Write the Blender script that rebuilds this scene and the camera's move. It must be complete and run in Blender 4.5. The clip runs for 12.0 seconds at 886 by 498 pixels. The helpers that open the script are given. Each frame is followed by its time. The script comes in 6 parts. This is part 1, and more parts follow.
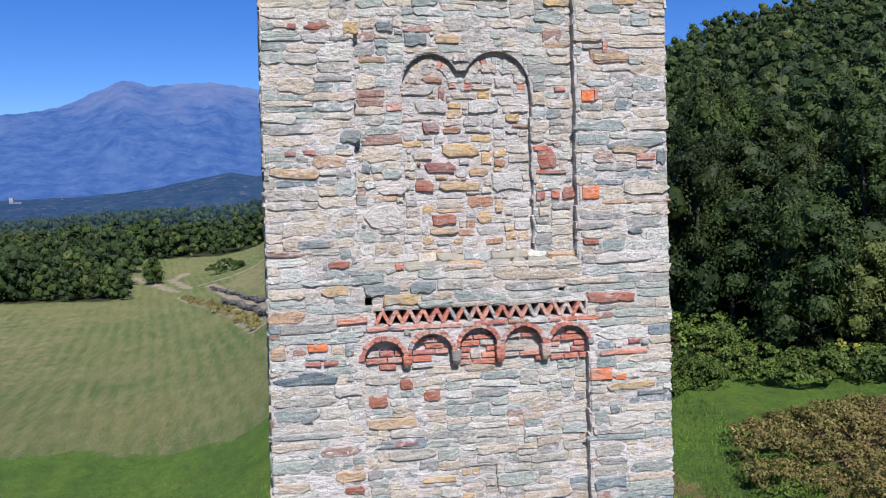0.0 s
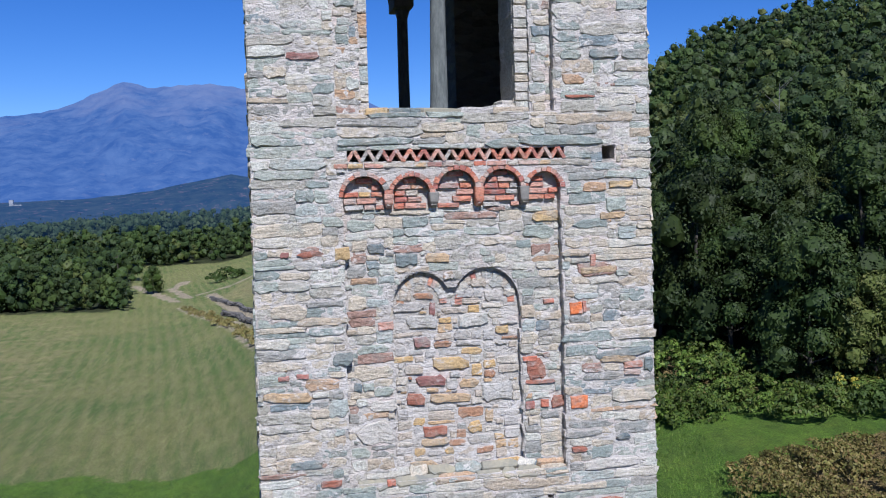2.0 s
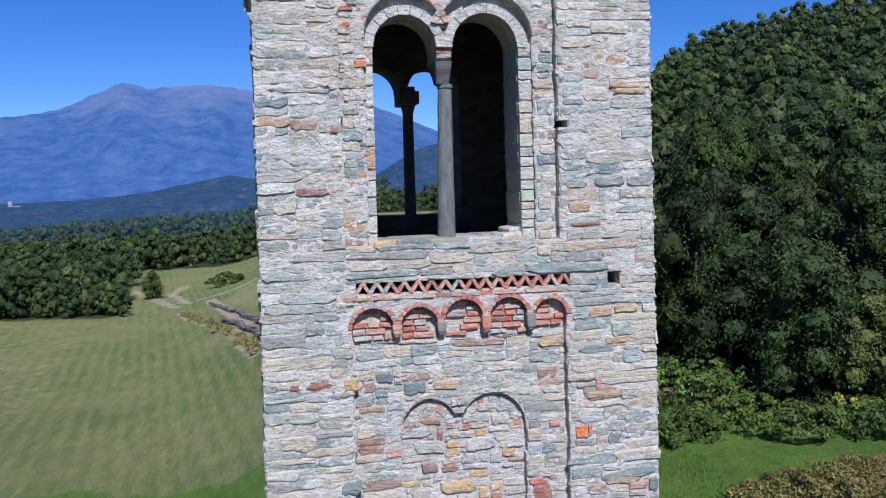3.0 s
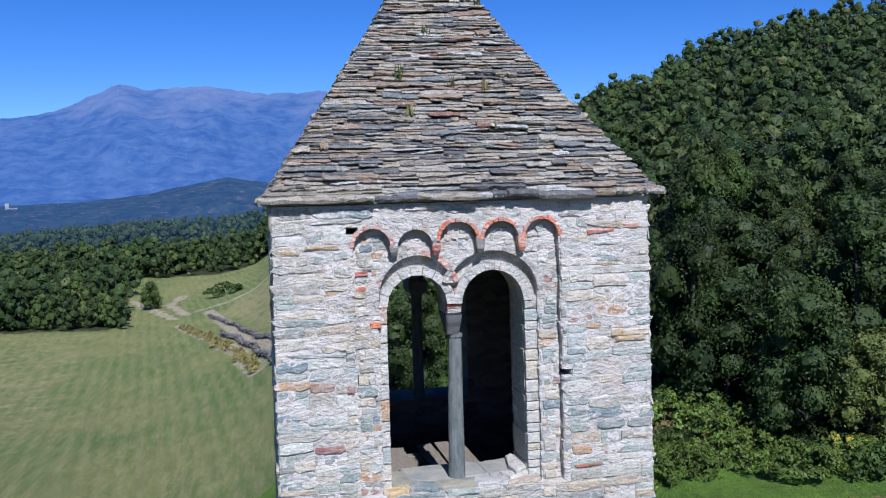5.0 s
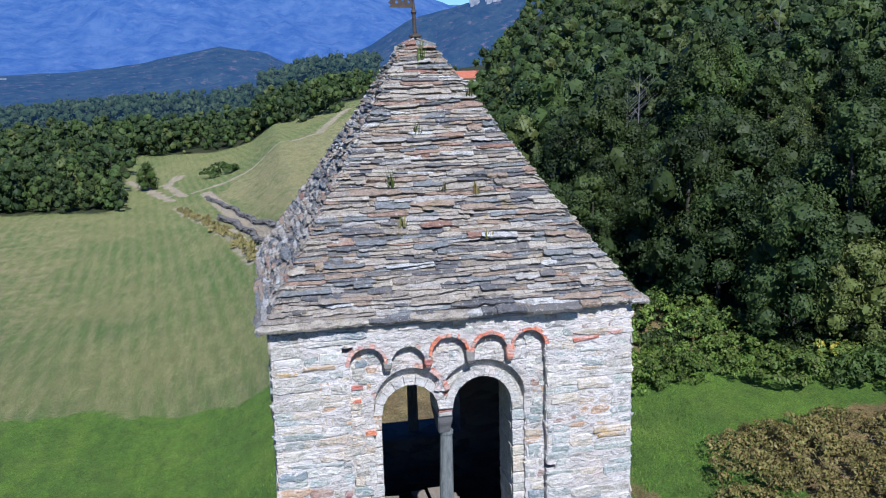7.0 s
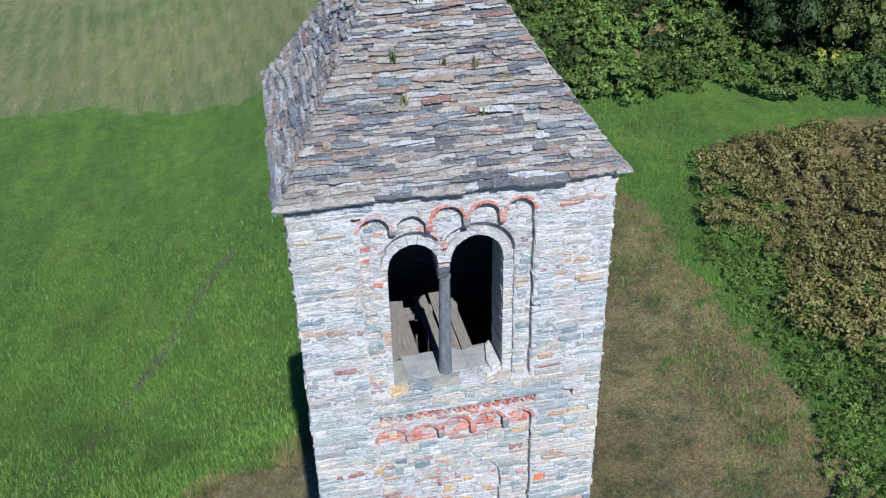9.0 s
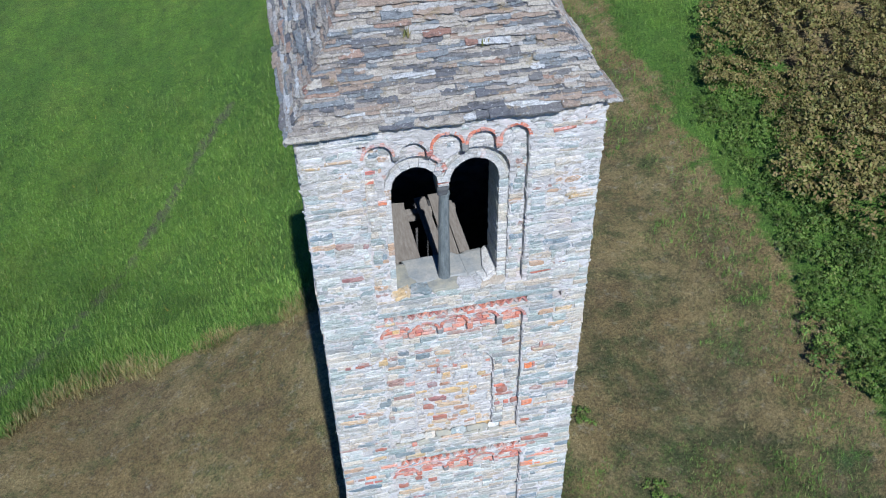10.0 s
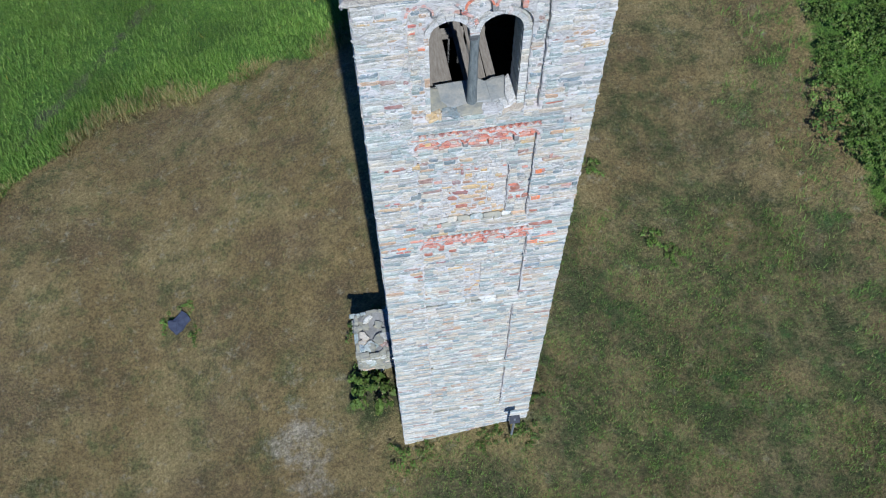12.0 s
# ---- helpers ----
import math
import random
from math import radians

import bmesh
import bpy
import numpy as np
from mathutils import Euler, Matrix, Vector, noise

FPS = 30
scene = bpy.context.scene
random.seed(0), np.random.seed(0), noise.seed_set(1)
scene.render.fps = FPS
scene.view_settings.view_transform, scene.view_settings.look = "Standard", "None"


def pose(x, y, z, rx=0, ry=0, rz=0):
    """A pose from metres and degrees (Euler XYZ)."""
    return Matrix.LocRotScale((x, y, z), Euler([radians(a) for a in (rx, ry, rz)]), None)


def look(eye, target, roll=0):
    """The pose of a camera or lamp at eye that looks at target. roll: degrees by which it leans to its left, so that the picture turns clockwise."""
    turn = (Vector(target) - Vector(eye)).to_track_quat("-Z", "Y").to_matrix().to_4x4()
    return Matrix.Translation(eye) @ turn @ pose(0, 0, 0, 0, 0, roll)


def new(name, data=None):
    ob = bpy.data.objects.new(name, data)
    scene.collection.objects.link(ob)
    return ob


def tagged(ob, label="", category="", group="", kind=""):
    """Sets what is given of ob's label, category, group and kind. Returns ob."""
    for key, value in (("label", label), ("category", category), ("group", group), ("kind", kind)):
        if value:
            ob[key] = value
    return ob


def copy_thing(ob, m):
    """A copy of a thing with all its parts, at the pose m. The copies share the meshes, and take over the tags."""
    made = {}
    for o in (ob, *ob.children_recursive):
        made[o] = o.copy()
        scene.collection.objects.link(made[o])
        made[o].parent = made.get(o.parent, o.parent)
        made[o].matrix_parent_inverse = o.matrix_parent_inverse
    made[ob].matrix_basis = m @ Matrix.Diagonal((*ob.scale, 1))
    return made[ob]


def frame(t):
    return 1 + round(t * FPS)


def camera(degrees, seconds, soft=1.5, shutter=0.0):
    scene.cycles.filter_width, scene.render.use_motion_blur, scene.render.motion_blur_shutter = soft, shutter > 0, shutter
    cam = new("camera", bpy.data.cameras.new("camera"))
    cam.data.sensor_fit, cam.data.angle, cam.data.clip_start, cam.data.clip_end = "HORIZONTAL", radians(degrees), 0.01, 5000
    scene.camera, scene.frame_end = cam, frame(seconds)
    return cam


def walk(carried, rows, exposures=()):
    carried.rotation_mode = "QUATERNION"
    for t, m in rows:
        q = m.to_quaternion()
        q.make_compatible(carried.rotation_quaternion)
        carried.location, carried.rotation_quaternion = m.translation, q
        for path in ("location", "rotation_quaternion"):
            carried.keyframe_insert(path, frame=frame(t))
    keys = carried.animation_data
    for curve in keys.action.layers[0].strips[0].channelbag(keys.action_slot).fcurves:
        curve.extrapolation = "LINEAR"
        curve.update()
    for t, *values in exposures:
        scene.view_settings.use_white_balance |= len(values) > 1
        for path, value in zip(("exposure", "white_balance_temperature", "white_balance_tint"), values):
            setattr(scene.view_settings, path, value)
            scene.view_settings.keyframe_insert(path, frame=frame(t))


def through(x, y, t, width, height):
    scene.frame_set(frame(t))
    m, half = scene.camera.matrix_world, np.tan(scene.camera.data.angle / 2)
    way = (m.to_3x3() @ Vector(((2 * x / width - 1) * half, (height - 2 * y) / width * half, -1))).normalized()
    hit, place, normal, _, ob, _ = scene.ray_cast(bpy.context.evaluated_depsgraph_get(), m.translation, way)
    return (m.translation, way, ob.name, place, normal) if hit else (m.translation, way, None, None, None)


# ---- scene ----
import collections
import itertools

from mathutils import geometry

cam = camera(52.9, 12.0, soft=1.1)
METRES, EYE, TILT, LEAN, TURN = 14.0, 13.59, -4.09, 1.43, -11.14
ROWS = [
    (0.0, 0.0, 0.0, 0.0, 0.0, 0.0, -0.0),
    (0.5, 0.0086, 0.005, 0.0331, -0.01, -0.01, 0.01),
    (1.0, 0.0142, 0.0042, 0.0666, 0.05, 0.01, 0.05),
    (1.5, 0.0115, -0.0025, 0.1005, 0.04, 0.03, 0.09),
    (2.0, 0.006, -0.0106, 0.1386, -0.0, 0.04, 0.09),
    (2.5, 0.0016, -0.015, 0.18, -0.06, 0.04, 0.09),
    (3.0, 0.0005, -0.0178, 0.2215, -0.06, 0.07, 0.11),
    (5.0, -0.0081, -0.0499, 0.3881, -0.22, 0.12, 0.17),
    (5.5, -0.0081, -0.0535, 0.4316, -0.24, 0.13, 0.16),
    (6.0, -0.007, -0.0577, 0.4747, -0.27, 0.02, 0.17),
    (6.5, -0.0082, -0.0608, 0.5162, -0.35, -3.02, 0.17),
    (7.0, -0.004, -0.0606, 0.5558, -0.41, -8.14, 0.12),
    (7.5, 0.0016, -0.0597, 0.5944, -0.41, -13.26, 0.06),
    (9.5, -0.006, -0.0709, 0.7491, -0.35, -34.09, -0.34),
    (10.0, -0.0069, -0.0761, 0.7917, -0.4, -39.14, -0.49),
    (10.5, -0.0059, -0.0784, 0.836, -0.45, -44.04, -0.64),
    (11.0, -0.0063, -0.0829, 0.887, -0.29, -48.84, -0.83),
    (11.5, -0.0111, -0.0875, 0.9378, 0.68, -53.62, -1.12),
    (12.0, -0.0156, -0.0931, 0.9885, 2.55, -58.22, -1.29),
]
walk(cam, [(t, pose(-1.82, -7.82, EYE, TILT, LEAN, TURN) @ pose(METRES * x, METRES * y, METRES * z, 90 + pitch, roll, yaw)) for t, x, y, z, yaw, pitch, roll in ROWS], [(0.0, 0.42, 5900, 16), (2.5, 0.30, 5550, 14), (4.0, 0.40, 5480, 14), (6.0, 0.5, 5450, 14), (7.2, 0.60, 5450, 14), (9.3, 0.55, 5260, 11), (12.0, 0.40, 5240, 8)])

# ---- world and sun ----
SUN_FROM = Vector((0.05, -1.0, 1.04)).normalized()
world = bpy.data.worlds.new("world")
scene.world = world
world.use_nodes = True
wn = world.node_tree.nodes
sky = wn.new("ShaderNodeTexSky")
sky.sky_type = "NISHITA"
sky.sun_disc = False
sky.sun_elevation = math.asin(SUN_FROM.z)
sky.sun_rotation = math.atan2(SUN_FROM.x, SUN_FROM.y)
sky.altitude = 2300
sky.air_density = 1.0
sky.dust_density = 0.05
sky.ozone_density = 6.0
wn["Background"].inputs["Strength"].default_value = 0.082
tone = wn.new("ShaderNodeHueSaturation")
tone.inputs["Saturation"].default_value = 1.22
tone.inputs["Hue"].default_value = 0.512
world.node_tree.links.new(sky.outputs["Color"], tone.inputs["Color"])
world.node_tree.links.new(tone.outputs["Color"], wn["Background"].inputs["Color"])
sun = new("sun", bpy.data.lights.new("sun", "SUN"))
sun.data.energy = 5.0
sun.data.angle = radians(0.55)
sun.data.color = (1.0, 0.955, 0.88)
sun.matrix_world = look((0, 0, 60), Vector((0, 0, 60)) - SUN_FROM)


# ---- materials ----
class Mat:
    """A node material with a few short helpers."""

    def __init__(self, name, rough=0.9):
        self.m = bpy.data.materials.new(name)
        self.m.use_nodes = True
        self.t = self.m.node_tree
        self.b = self.t.nodes["Principled BSDF"]
        self.b.inputs["Roughness"].default_value = rough
        self.b.inputs["Specular IOR Level"].default_value = 0.25
        self._pos = None

    def node(self, kind, **values):
        n = self.t.nodes.new(kind)
        for k, v in values.items():
            setattr(n, k, v)
        return n

    def link(self, a, b):
        self.t.links.new(a, b)

    def put(self, sock, v):
        if isinstance(v, (int, float)):
            sock.default_value = v
        elif isinstance(v, tuple):
            sock.default_value = (*v, 1.0)[:4] if len(sock.default_value) == 4 else v
        else:
            self.link(v, sock)

    def pos(self, scale=(1, 1, 1), coords="geo"):
        if self._pos is None:
            self._pos = self.node("ShaderNodeNewGeometry").outputs["Position"]
        if scale == (1, 1, 1):
            return self._pos
        m = self.node("ShaderNodeMapping")
        m.inputs["Scale"].default_value = scale
        self.link(self._pos, m.inputs["Vector"])
        return m.outputs["Vector"]

    def noise(self, scale, detail=4.0, rough=0.55, stretch=(1, 1, 1), distort=0.0):
        n = self.node("ShaderNodeTexNoise")
        n.inputs["Scale"].default_value = scale
        n.inputs["Detail"].default_value = detail
        n.inputs["Roughness"].default_value = rough
        n.inputs["Distortion"].default_value = distort
        self.link(self.pos(stretch), n.inputs["Vector"])
        return n.outputs["Fac"]

    def voro(self, scale, stretch=(1, 1, 1), feature="F1", out="Distance"):
        n = self.node("ShaderNodeTexVoronoi", feature=feature)
        n.inputs["Scale"].default_value = scale
        self.link(self.pos(stretch), n.inputs["Vector"])
        return n.outputs[out]

    def ramp(self, fac, stops, smooth=False):
        n = self.node("ShaderNodeValToRGB")
        r = n.color_ramp
        if smooth == "constant":
            r.interpolation = "CONSTANT"
        while len(r.elements) < len(stops):
            r.elements.new(0.5)
        for e, (p, c) in zip(r.elements, stops):
            e.position = p
            e.color = (*c, 1.0) if isinstance(c, tuple) else (c, c, c, 1.0)
        self.link(fac, n.inputs["Fac"])
        return n.outputs["Color"]

    def mix(self, fac, a, b, blend="MIX"):
        n = self.node("ShaderNodeMix", data_type="RGBA", blend_type=blend)
        self.put(n.inputs[0], fac)
        self.put(n.inputs[6], a)
        self.put(n.inputs[7], b)
        return n.outputs[2]

    def math(self, op, a, b=0.0, c=None):
        n = self.node("ShaderNodeMath", operation=op)
        self.put(n.inputs[0], a)
        self.put(n.inputs[1], b)
        if c is not None:
            self.put(n.inputs[2], c)
        return n.outputs[0]

    def attr(self, name):
        n = self.node("ShaderNodeAttribute", attribute_name=name)
        return n.outputs["Fac"]

    def rand(self):
        """A number that differs from object to object and from island to island."""
        o = self.node("ShaderNodeObjectInfo").outputs["Random"]
        i = self.node("ShaderNodeNewGeometry").outputs["Random Per Island"]
        return self.math("FRACT", self.math("ADD", o, i))

    def bump(self, height, strength=0.5, dist=0.02):
        n = self.node("ShaderNodeBump")
        n.inputs["Strength"].default_value = strength
        n.inputs["Distance"].default_value = dist
        self.put(n.inputs["Height"], height)
        self.link(n.outputs["Normal"], self.b.inputs["Normal"])

    def colour(self, c):
        self.put(self.b.inputs["Base Color"], c)
        return self


def stone_material(name, stops, grime=0.5, rough=0.88, smeared=0.9):
    s = Mat(name, rough)
    c = s.ramp(s.rand(), stops, "constant")
    # cleavage layers of the gneiss, grain, and rusty or greenish stains
    layers = s.noise(15, 8, 0.72, (0.7, 0.7, 2.0), 0.8)
    c = s.mix(s.ramp(layers, [(0.35, 0.85), (0.47, 0.0)]), c, s.mix(0.55, c, (0.05, 0.045, 0.04)))
    tone = s.noise(4.2, 5, 0.65)
    c = s.mix(s.ramp(tone, [(0.5, 0.0), (0.68, 0.5)]), c, (0.45, 0.39, 0.31))
    c = s.mix(s.ramp(s.noise(5.1, 5, 0.65), [(0.52, 0.0), (0.66, 0.45)]), c, (0.29, 0.33, 0.30))
    fine = s.noise(48, 6, 0.78, (1, 1, 1.4))
    c = s.mix(grime, c, s.ramp(fine, [(0.36, 0.2), (0.6, 1.2)]), "MULTIPLY")
    # lime wash and mortar smeared over parts of the faces, most of it left under the eaves
    smear = s.noise(6.5, 9, 0.78, (0.85, 0.85, 1.3), 0.9)
    split_xyz = s.node("ShaderNodeSeparateXYZ")
    s.link(s.pos(), split_xyz.inputs[0])
    washed = s.ramp(s.math("MULTIPLY", split_xyz.outputs["Z"], 0.05), [(0.82, 0.0), (0.92, 0.06)])
    broad = s.math("MULTIPLY", s.math("SUBTRACT", s.noise(0.9, 4, 0.6), 0.5), 0.22)
    smear_w = s.math("ADD", s.math("ADD", smear, washed), broad)
    mask = s.ramp(smear_w, [(0.545, 0.0), (0.62, smeared)])
    pale = s.mix(s.ramp(s.noise(38, 4, 0.7), [(0.35, 0.0), (0.65, 1.0)]), (0.48, 0.44, 0.39), (0.68, 0.635, 0.585))
    c = s.mix(mask, c, pale)
    s.colour(c)
    hgt = s.math("ADD", s.math("MULTIPLY", layers, 1.2), s.math("MULTIPLY", fine, 0.4))
    hgt = s.math("ADD", hgt, s.math("MULTIPLY", s.voro(17, (1, 1, 1.8)), 0.5))
    s.bump(s.math("ADD", hgt, s.math("MULTIPLY", smear, 0.8)), 0.7, 0.028)
    return s.m


GREYS = [(0.0, (0.44, 0.41, 0.34)), (0.11, (0.56, 0.48, 0.365)), (0.22, (0.30, 0.335, 0.30)), (0.32, (0.60, 0.555, 0.46)),
         (0.42, (0.40, 0.425, 0.36)), (0.53, (0.50, 0.41, 0.30)), (0.60, (0.33, 0.32, 0.285)), (0.68, (0.58, 0.50, 0.38)),
         (0.77, (0.61, 0.595, 0.51)), (0.84, (0.43, 0.455, 0.41)), (0.915, (0.50, 0.33, 0.20)), (0.95, (0.37, 0.235, 0.18)), (0.975, (0.24, 0.28, 0.285))]
STONE = stone_material("rubble_stone", GREYS)
WARM = stone_material("warm_rubble_stone", [(0.0, (0.52, 0.44, 0.35)), (0.2, (0.56, 0.38, 0.21)), (0.3, (0.47, 0.44, 0.40)), (0.5, (0.58, 0.52, 0.43)),
                                            (0.64, (0.44, 0.24, 0.14)), (0.74, (0.52, 0.48, 0.43)), (0.92, (0.60, 0.40, 0.18))])
BRICK = stone_material("red_brick", [(0.0, (0.54, 0.19, 0.12)), (0.3, (0.62, 0.25, 0.155)), (0.55, (0.45, 0.17, 0.13)), (0.75, (0.58, 0.31, 0.23)), (0.9, (0.55, 0.40, 0.33))], 0.35, 0.88, 0.45)
GREYBRICK = stone_material("grey_voussoir", [(0.0, (0.40, 0.37, 0.33)), (0.3, (0.33, 0.31, 0.28)), (0.6, (0.58, 0.53, 0.46)), (0.85, (0.52, 0.36, 0.29))], 0.4)
ORANGE = stone_material("orange_brick", [(0.0, (0.74, 0.21, 0.07))], 0.35, 0.88, 0.5)
OCHRE = stone_material("ochre_stone", [(0.0, (0.56, 0.39, 0.19)), (0.5, (0.52, 0.37, 0.22))], 0.4, 0.88, 0.7)
RUST = stone_material("rust_stone", [(0.0, (0.36, 0.14, 0.09)), (0.5, (0.30, 0.14, 0.12))], 0.35, 0.88, 0.4)
BRIGHT = stone_material("bright_red_brick", [(0.0, (0.60, 0.17, 0.085)), (0.4, (0.66, 0.22, 0.12)), (0.75, (0.55, 0.26, 0.19))], 0.35, 0.88, 0.25)
SLATE = stone_material("blue_slate_stone", [(0.0, (0.15, 0.19, 0.20)), (0.5, (0.20, 0.23, 0.22))], 0.35, 0.88, 0.3)
PALE = stone_material("pale_stone", [(0.0, (0.58, 0.535, 0.465)), (0.5, (0.53, 0.50, 0.45))], 0.45, 0.88, 0.5)


def mortar_material():
    s = Mat("lime_mortar", 0.95)
    big = s.noise(1.3, 5, 0.6)
    c = s.mix(s.ramp(big, [(0.35, 0.0), (0.65, 1.0)]), (0.45, 0.41, 0.36), (0.63, 0.585, 0.535))
    mid = s.noise(9, 6, 0.7, (1, 1, 2))
    c = s.mix(s.ramp(mid, [(0.54, 0.0), (0.66, 0.7)]), c, (0.31, 0.275, 0.235))
    pink = s.noise(3.1, 3, 0.5)
    c = s.mix(s.ramp(pink, [(0.55, 0.0), (0.7, 0.5)]), c, (0.68, 0.54, 0.47))
    s.colour(c)
    s.bump(s.math("ADD", mid, s.math("MULTIPLY", s.noise(60, 3), 0.4)), 1.0, 0.05)
    return s.m


MORTAR = mortar_material()


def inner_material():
    s = Mat("shade_tinted_inner_rubble", 0.95)
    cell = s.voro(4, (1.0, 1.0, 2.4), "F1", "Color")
    # stone colours near black: the belfry's inner shade is put into them
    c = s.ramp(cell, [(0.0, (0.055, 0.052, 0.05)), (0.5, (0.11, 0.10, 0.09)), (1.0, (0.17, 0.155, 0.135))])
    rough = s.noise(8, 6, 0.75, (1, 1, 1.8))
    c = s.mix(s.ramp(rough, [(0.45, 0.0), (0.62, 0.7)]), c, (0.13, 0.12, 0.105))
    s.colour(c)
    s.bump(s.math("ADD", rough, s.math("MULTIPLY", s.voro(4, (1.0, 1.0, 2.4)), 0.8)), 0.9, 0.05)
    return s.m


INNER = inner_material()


def slab_material():
    s = Mat("roof_slab_stone", 0.85)
    c = s.ramp(s.rand(), [(0.0, (0.40, 0.345, 0.28)), (0.16, (0.53, 0.46, 0.365)), (0.29, (0.19, 0.185, 0.185)), (0.41, (0.56, 0.52, 0.455)), (0.53, (0.44, 0.335, 0.245)),
                          (0.64, (0.29, 0.30, 0.29)), (0.75, (0.60, 0.53, 0.42)), (0.84, (0.45, 0.305, 0.22)), (0.885, (0.24, 0.225, 0.205)), (0.95, (0.70, 0.68, 0.63)), (0.992, (0.37, 0.21, 0.15))], "constant")
    g = s.noise(11, 8, 0.78, (1, 1, 2.2), 0.5)
    c = s.mix(s.ramp(g, [(0.36, 0.9), (0.5, 0.0)]), c, s.mix(0.7, c, (0.06, 0.055, 0.05)))
    li = s.noise(26, 4, 0.7)
    c = s.mix(s.ramp(li, [(0.60, 0.0), (0.66, 0.8)]), c, (0.66, 0.655, 0.61))
    moss = s.noise(6.3, 6, 0.78)
    c = s.mix(s.ramp(moss, [(0.57, 0.0), (0.66, 0.65)]), c, (0.36, 0.27, 0.13))
    fine = s.noise(60, 5, 0.75)
    c = s.mix(0.6, c, s.ramp(fine, [(0.33, 0.3), (0.62, 1.15)]), "MULTIPLY")
    s.colour(c)
    s.bump(s.math("ADD", g, s.math("MULTIPLY", fine, 0.6)), 1.0, 0.045)
    return s.m


SLAB = slab_material()


def simple(name, a, b, scale=8.0, rough=0.8, stretch=(1, 1, 1), bump=0.4, dist=0.01, metal=0.0):
    s = Mat(name, rough)
    n = s.noise(scale, 5, 0.65, stretch)
    fine = s.noise(scale * 6, 3, 0.6, stretch)
    c = s.mix(s.ramp(n, [(0.3, 0.0), (0.7, 1.0)]), a, b)
    c = s.mix(0.35, c, s.ramp(fine, [(0.25, 0.4), (0.7, 1.0)]), "MULTIPLY")
    s.colour(c)
    s.b.inputs["Metallic"].default_value = metal
    s.bump(s.math("ADD", n, s.math("MULTIPLY", fine, 0.4)), bump, dist)
    return s.m


WOOD = simple("weathered_plank", (0.16, 0.13, 0.10), (0.26, 0.225, 0.18), 5, 0.85, (6, 1, 6))
IRON = simple("rusted_iron", (0.045, 0.04, 0.038), (0.10, 0.07, 0.05), 20, 0.7, metal=0.3)
COLUMN = simple("grey_column_stone", (0.085, 0.095, 0.09), (0.19, 0.20, 0.185), 9, 0.85, (3, 3, 0.7), 0.7, 0.015)
CAPITAL = simple("dark_capital_stone", (0.10, 0.10, 0.10), (0.18, 0.17, 0.16), 14, 0.85)
CORBEL = simple("corbel_stone", (0.17, 0.16, 0.14), (0.28, 0.26, 0.23), 18, 0.9)
SILLSTONE = simple("sill_flagstone", (0.21, 0.22, 0.21), (0.36, 0.33, 0.27), 5, 0.85)
LEDGE = simple("mossy_ledge_stone", (0.20, 0.20, 0.175), (0.36, 0.32, 0.22), 6, 0.9)
NIGHT_SLATE = simple("dark_slate", (0.03, 0.035, 0.055), (0.06, 0.065, 0.09), 6, 0.8)
FIELDSTONE = simple("grey_field_stone", (0.09, 0.085, 0.08), (0.21, 0.195, 0.175), 2, 0.9)
BARK = simple("bark", (0.04, 0.034, 0.027), (0.09, 0.08, 0.065), 3, 0.95, (1, 1, 0.2))


def leaf_material(name, stops, rough=0.6, through=0.13, patch=0.11, vary=1.0, air=0.0):
    s = Mat(name, rough)
    s.b.inputs["Specular IOR Level"].default_value = 0.22
    c = s.ramp(s.rand(), stops)
    # one plant is darker or yellower than the next
    each = s.node("ShaderNodeObjectInfo").outputs["Random"]
    c = s.mix(s.math("MULTIPLY", each, vary), c, s.mix(0.52, c, (0.0, 0.0, 0.0)))
    big = s.noise(patch, 3, 0.6)
    c = s.mix(s.ramp(big, [(0.4, 0.0), (0.68, 0.5)]), c, s.mix(0.4, c, (0.12, 0.14, 0.03)))
    c = s.mix(s.ramp(s.noise(patch * 2.3, 2, 0.5), [(0.36, 0.7), (0.5, 0.0)]), c, s.mix(0.55, c, (0.0, 0.0, 0.0)))
    s.colour(c)
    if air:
        # blue valley air before the far woods, put in as emission from the leaves
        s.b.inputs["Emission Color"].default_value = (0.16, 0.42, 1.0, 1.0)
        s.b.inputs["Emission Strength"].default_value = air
    tr = s.node("ShaderNodeBsdfTranslucent")
    s.link(c, tr.inputs["Color"])
    mx = s.node("ShaderNodeMixShader")
    mx.inputs[0].default_value = through
    s.link(s.b.outputs[0], mx.inputs[1])
    s.link(tr.outputs[0], mx.inputs[2])
    top = mx.outputs[0]
    s.link(top, s.t.nodes["Material Output"].inputs["Surface"])
    return s.m


LEAF_DARK = leaf_material("leaf_dark", [(0.0, (0.024, 0.044, 0.011)), (0.6, (0.034, 0.060, 0.013)), (1.0, (0.058, 0.086, 0.021))])
LEAF_MID = leaf_material("leaf_mid", [(0.0, (0.038, 0.072, 0.013)), (0.6, (0.052, 0.092, 0.016)), (1.0, (0.085, 0.128, 0.028))])
LEAF_YELLOW = leaf_material("leaf_yellowish", [(0.0, (0.085, 0.11, 0.025)), (0.6, (0.11, 0.135, 0.03)), (1.0, (0.16, 0.165, 0.05))])
FAR_DARK = leaf_material("far_leaf_dark", [(0.0, (0.020, 0.037, 0.012)), (0.6, (0.028, 0.050, 0.015)), (1.0, (0.042, 0.066, 0.020))], patch=0.13, vary=0.0)
FAR_MID = leaf_material("far_leaf_mid", [(0.0, (0.034, 0.060, 0.014)), (0.6, (0.046, 0.078, 0.018)), (1.0, (0.066, 0.098, 0.025))], patch=0.13, vary=0.0)
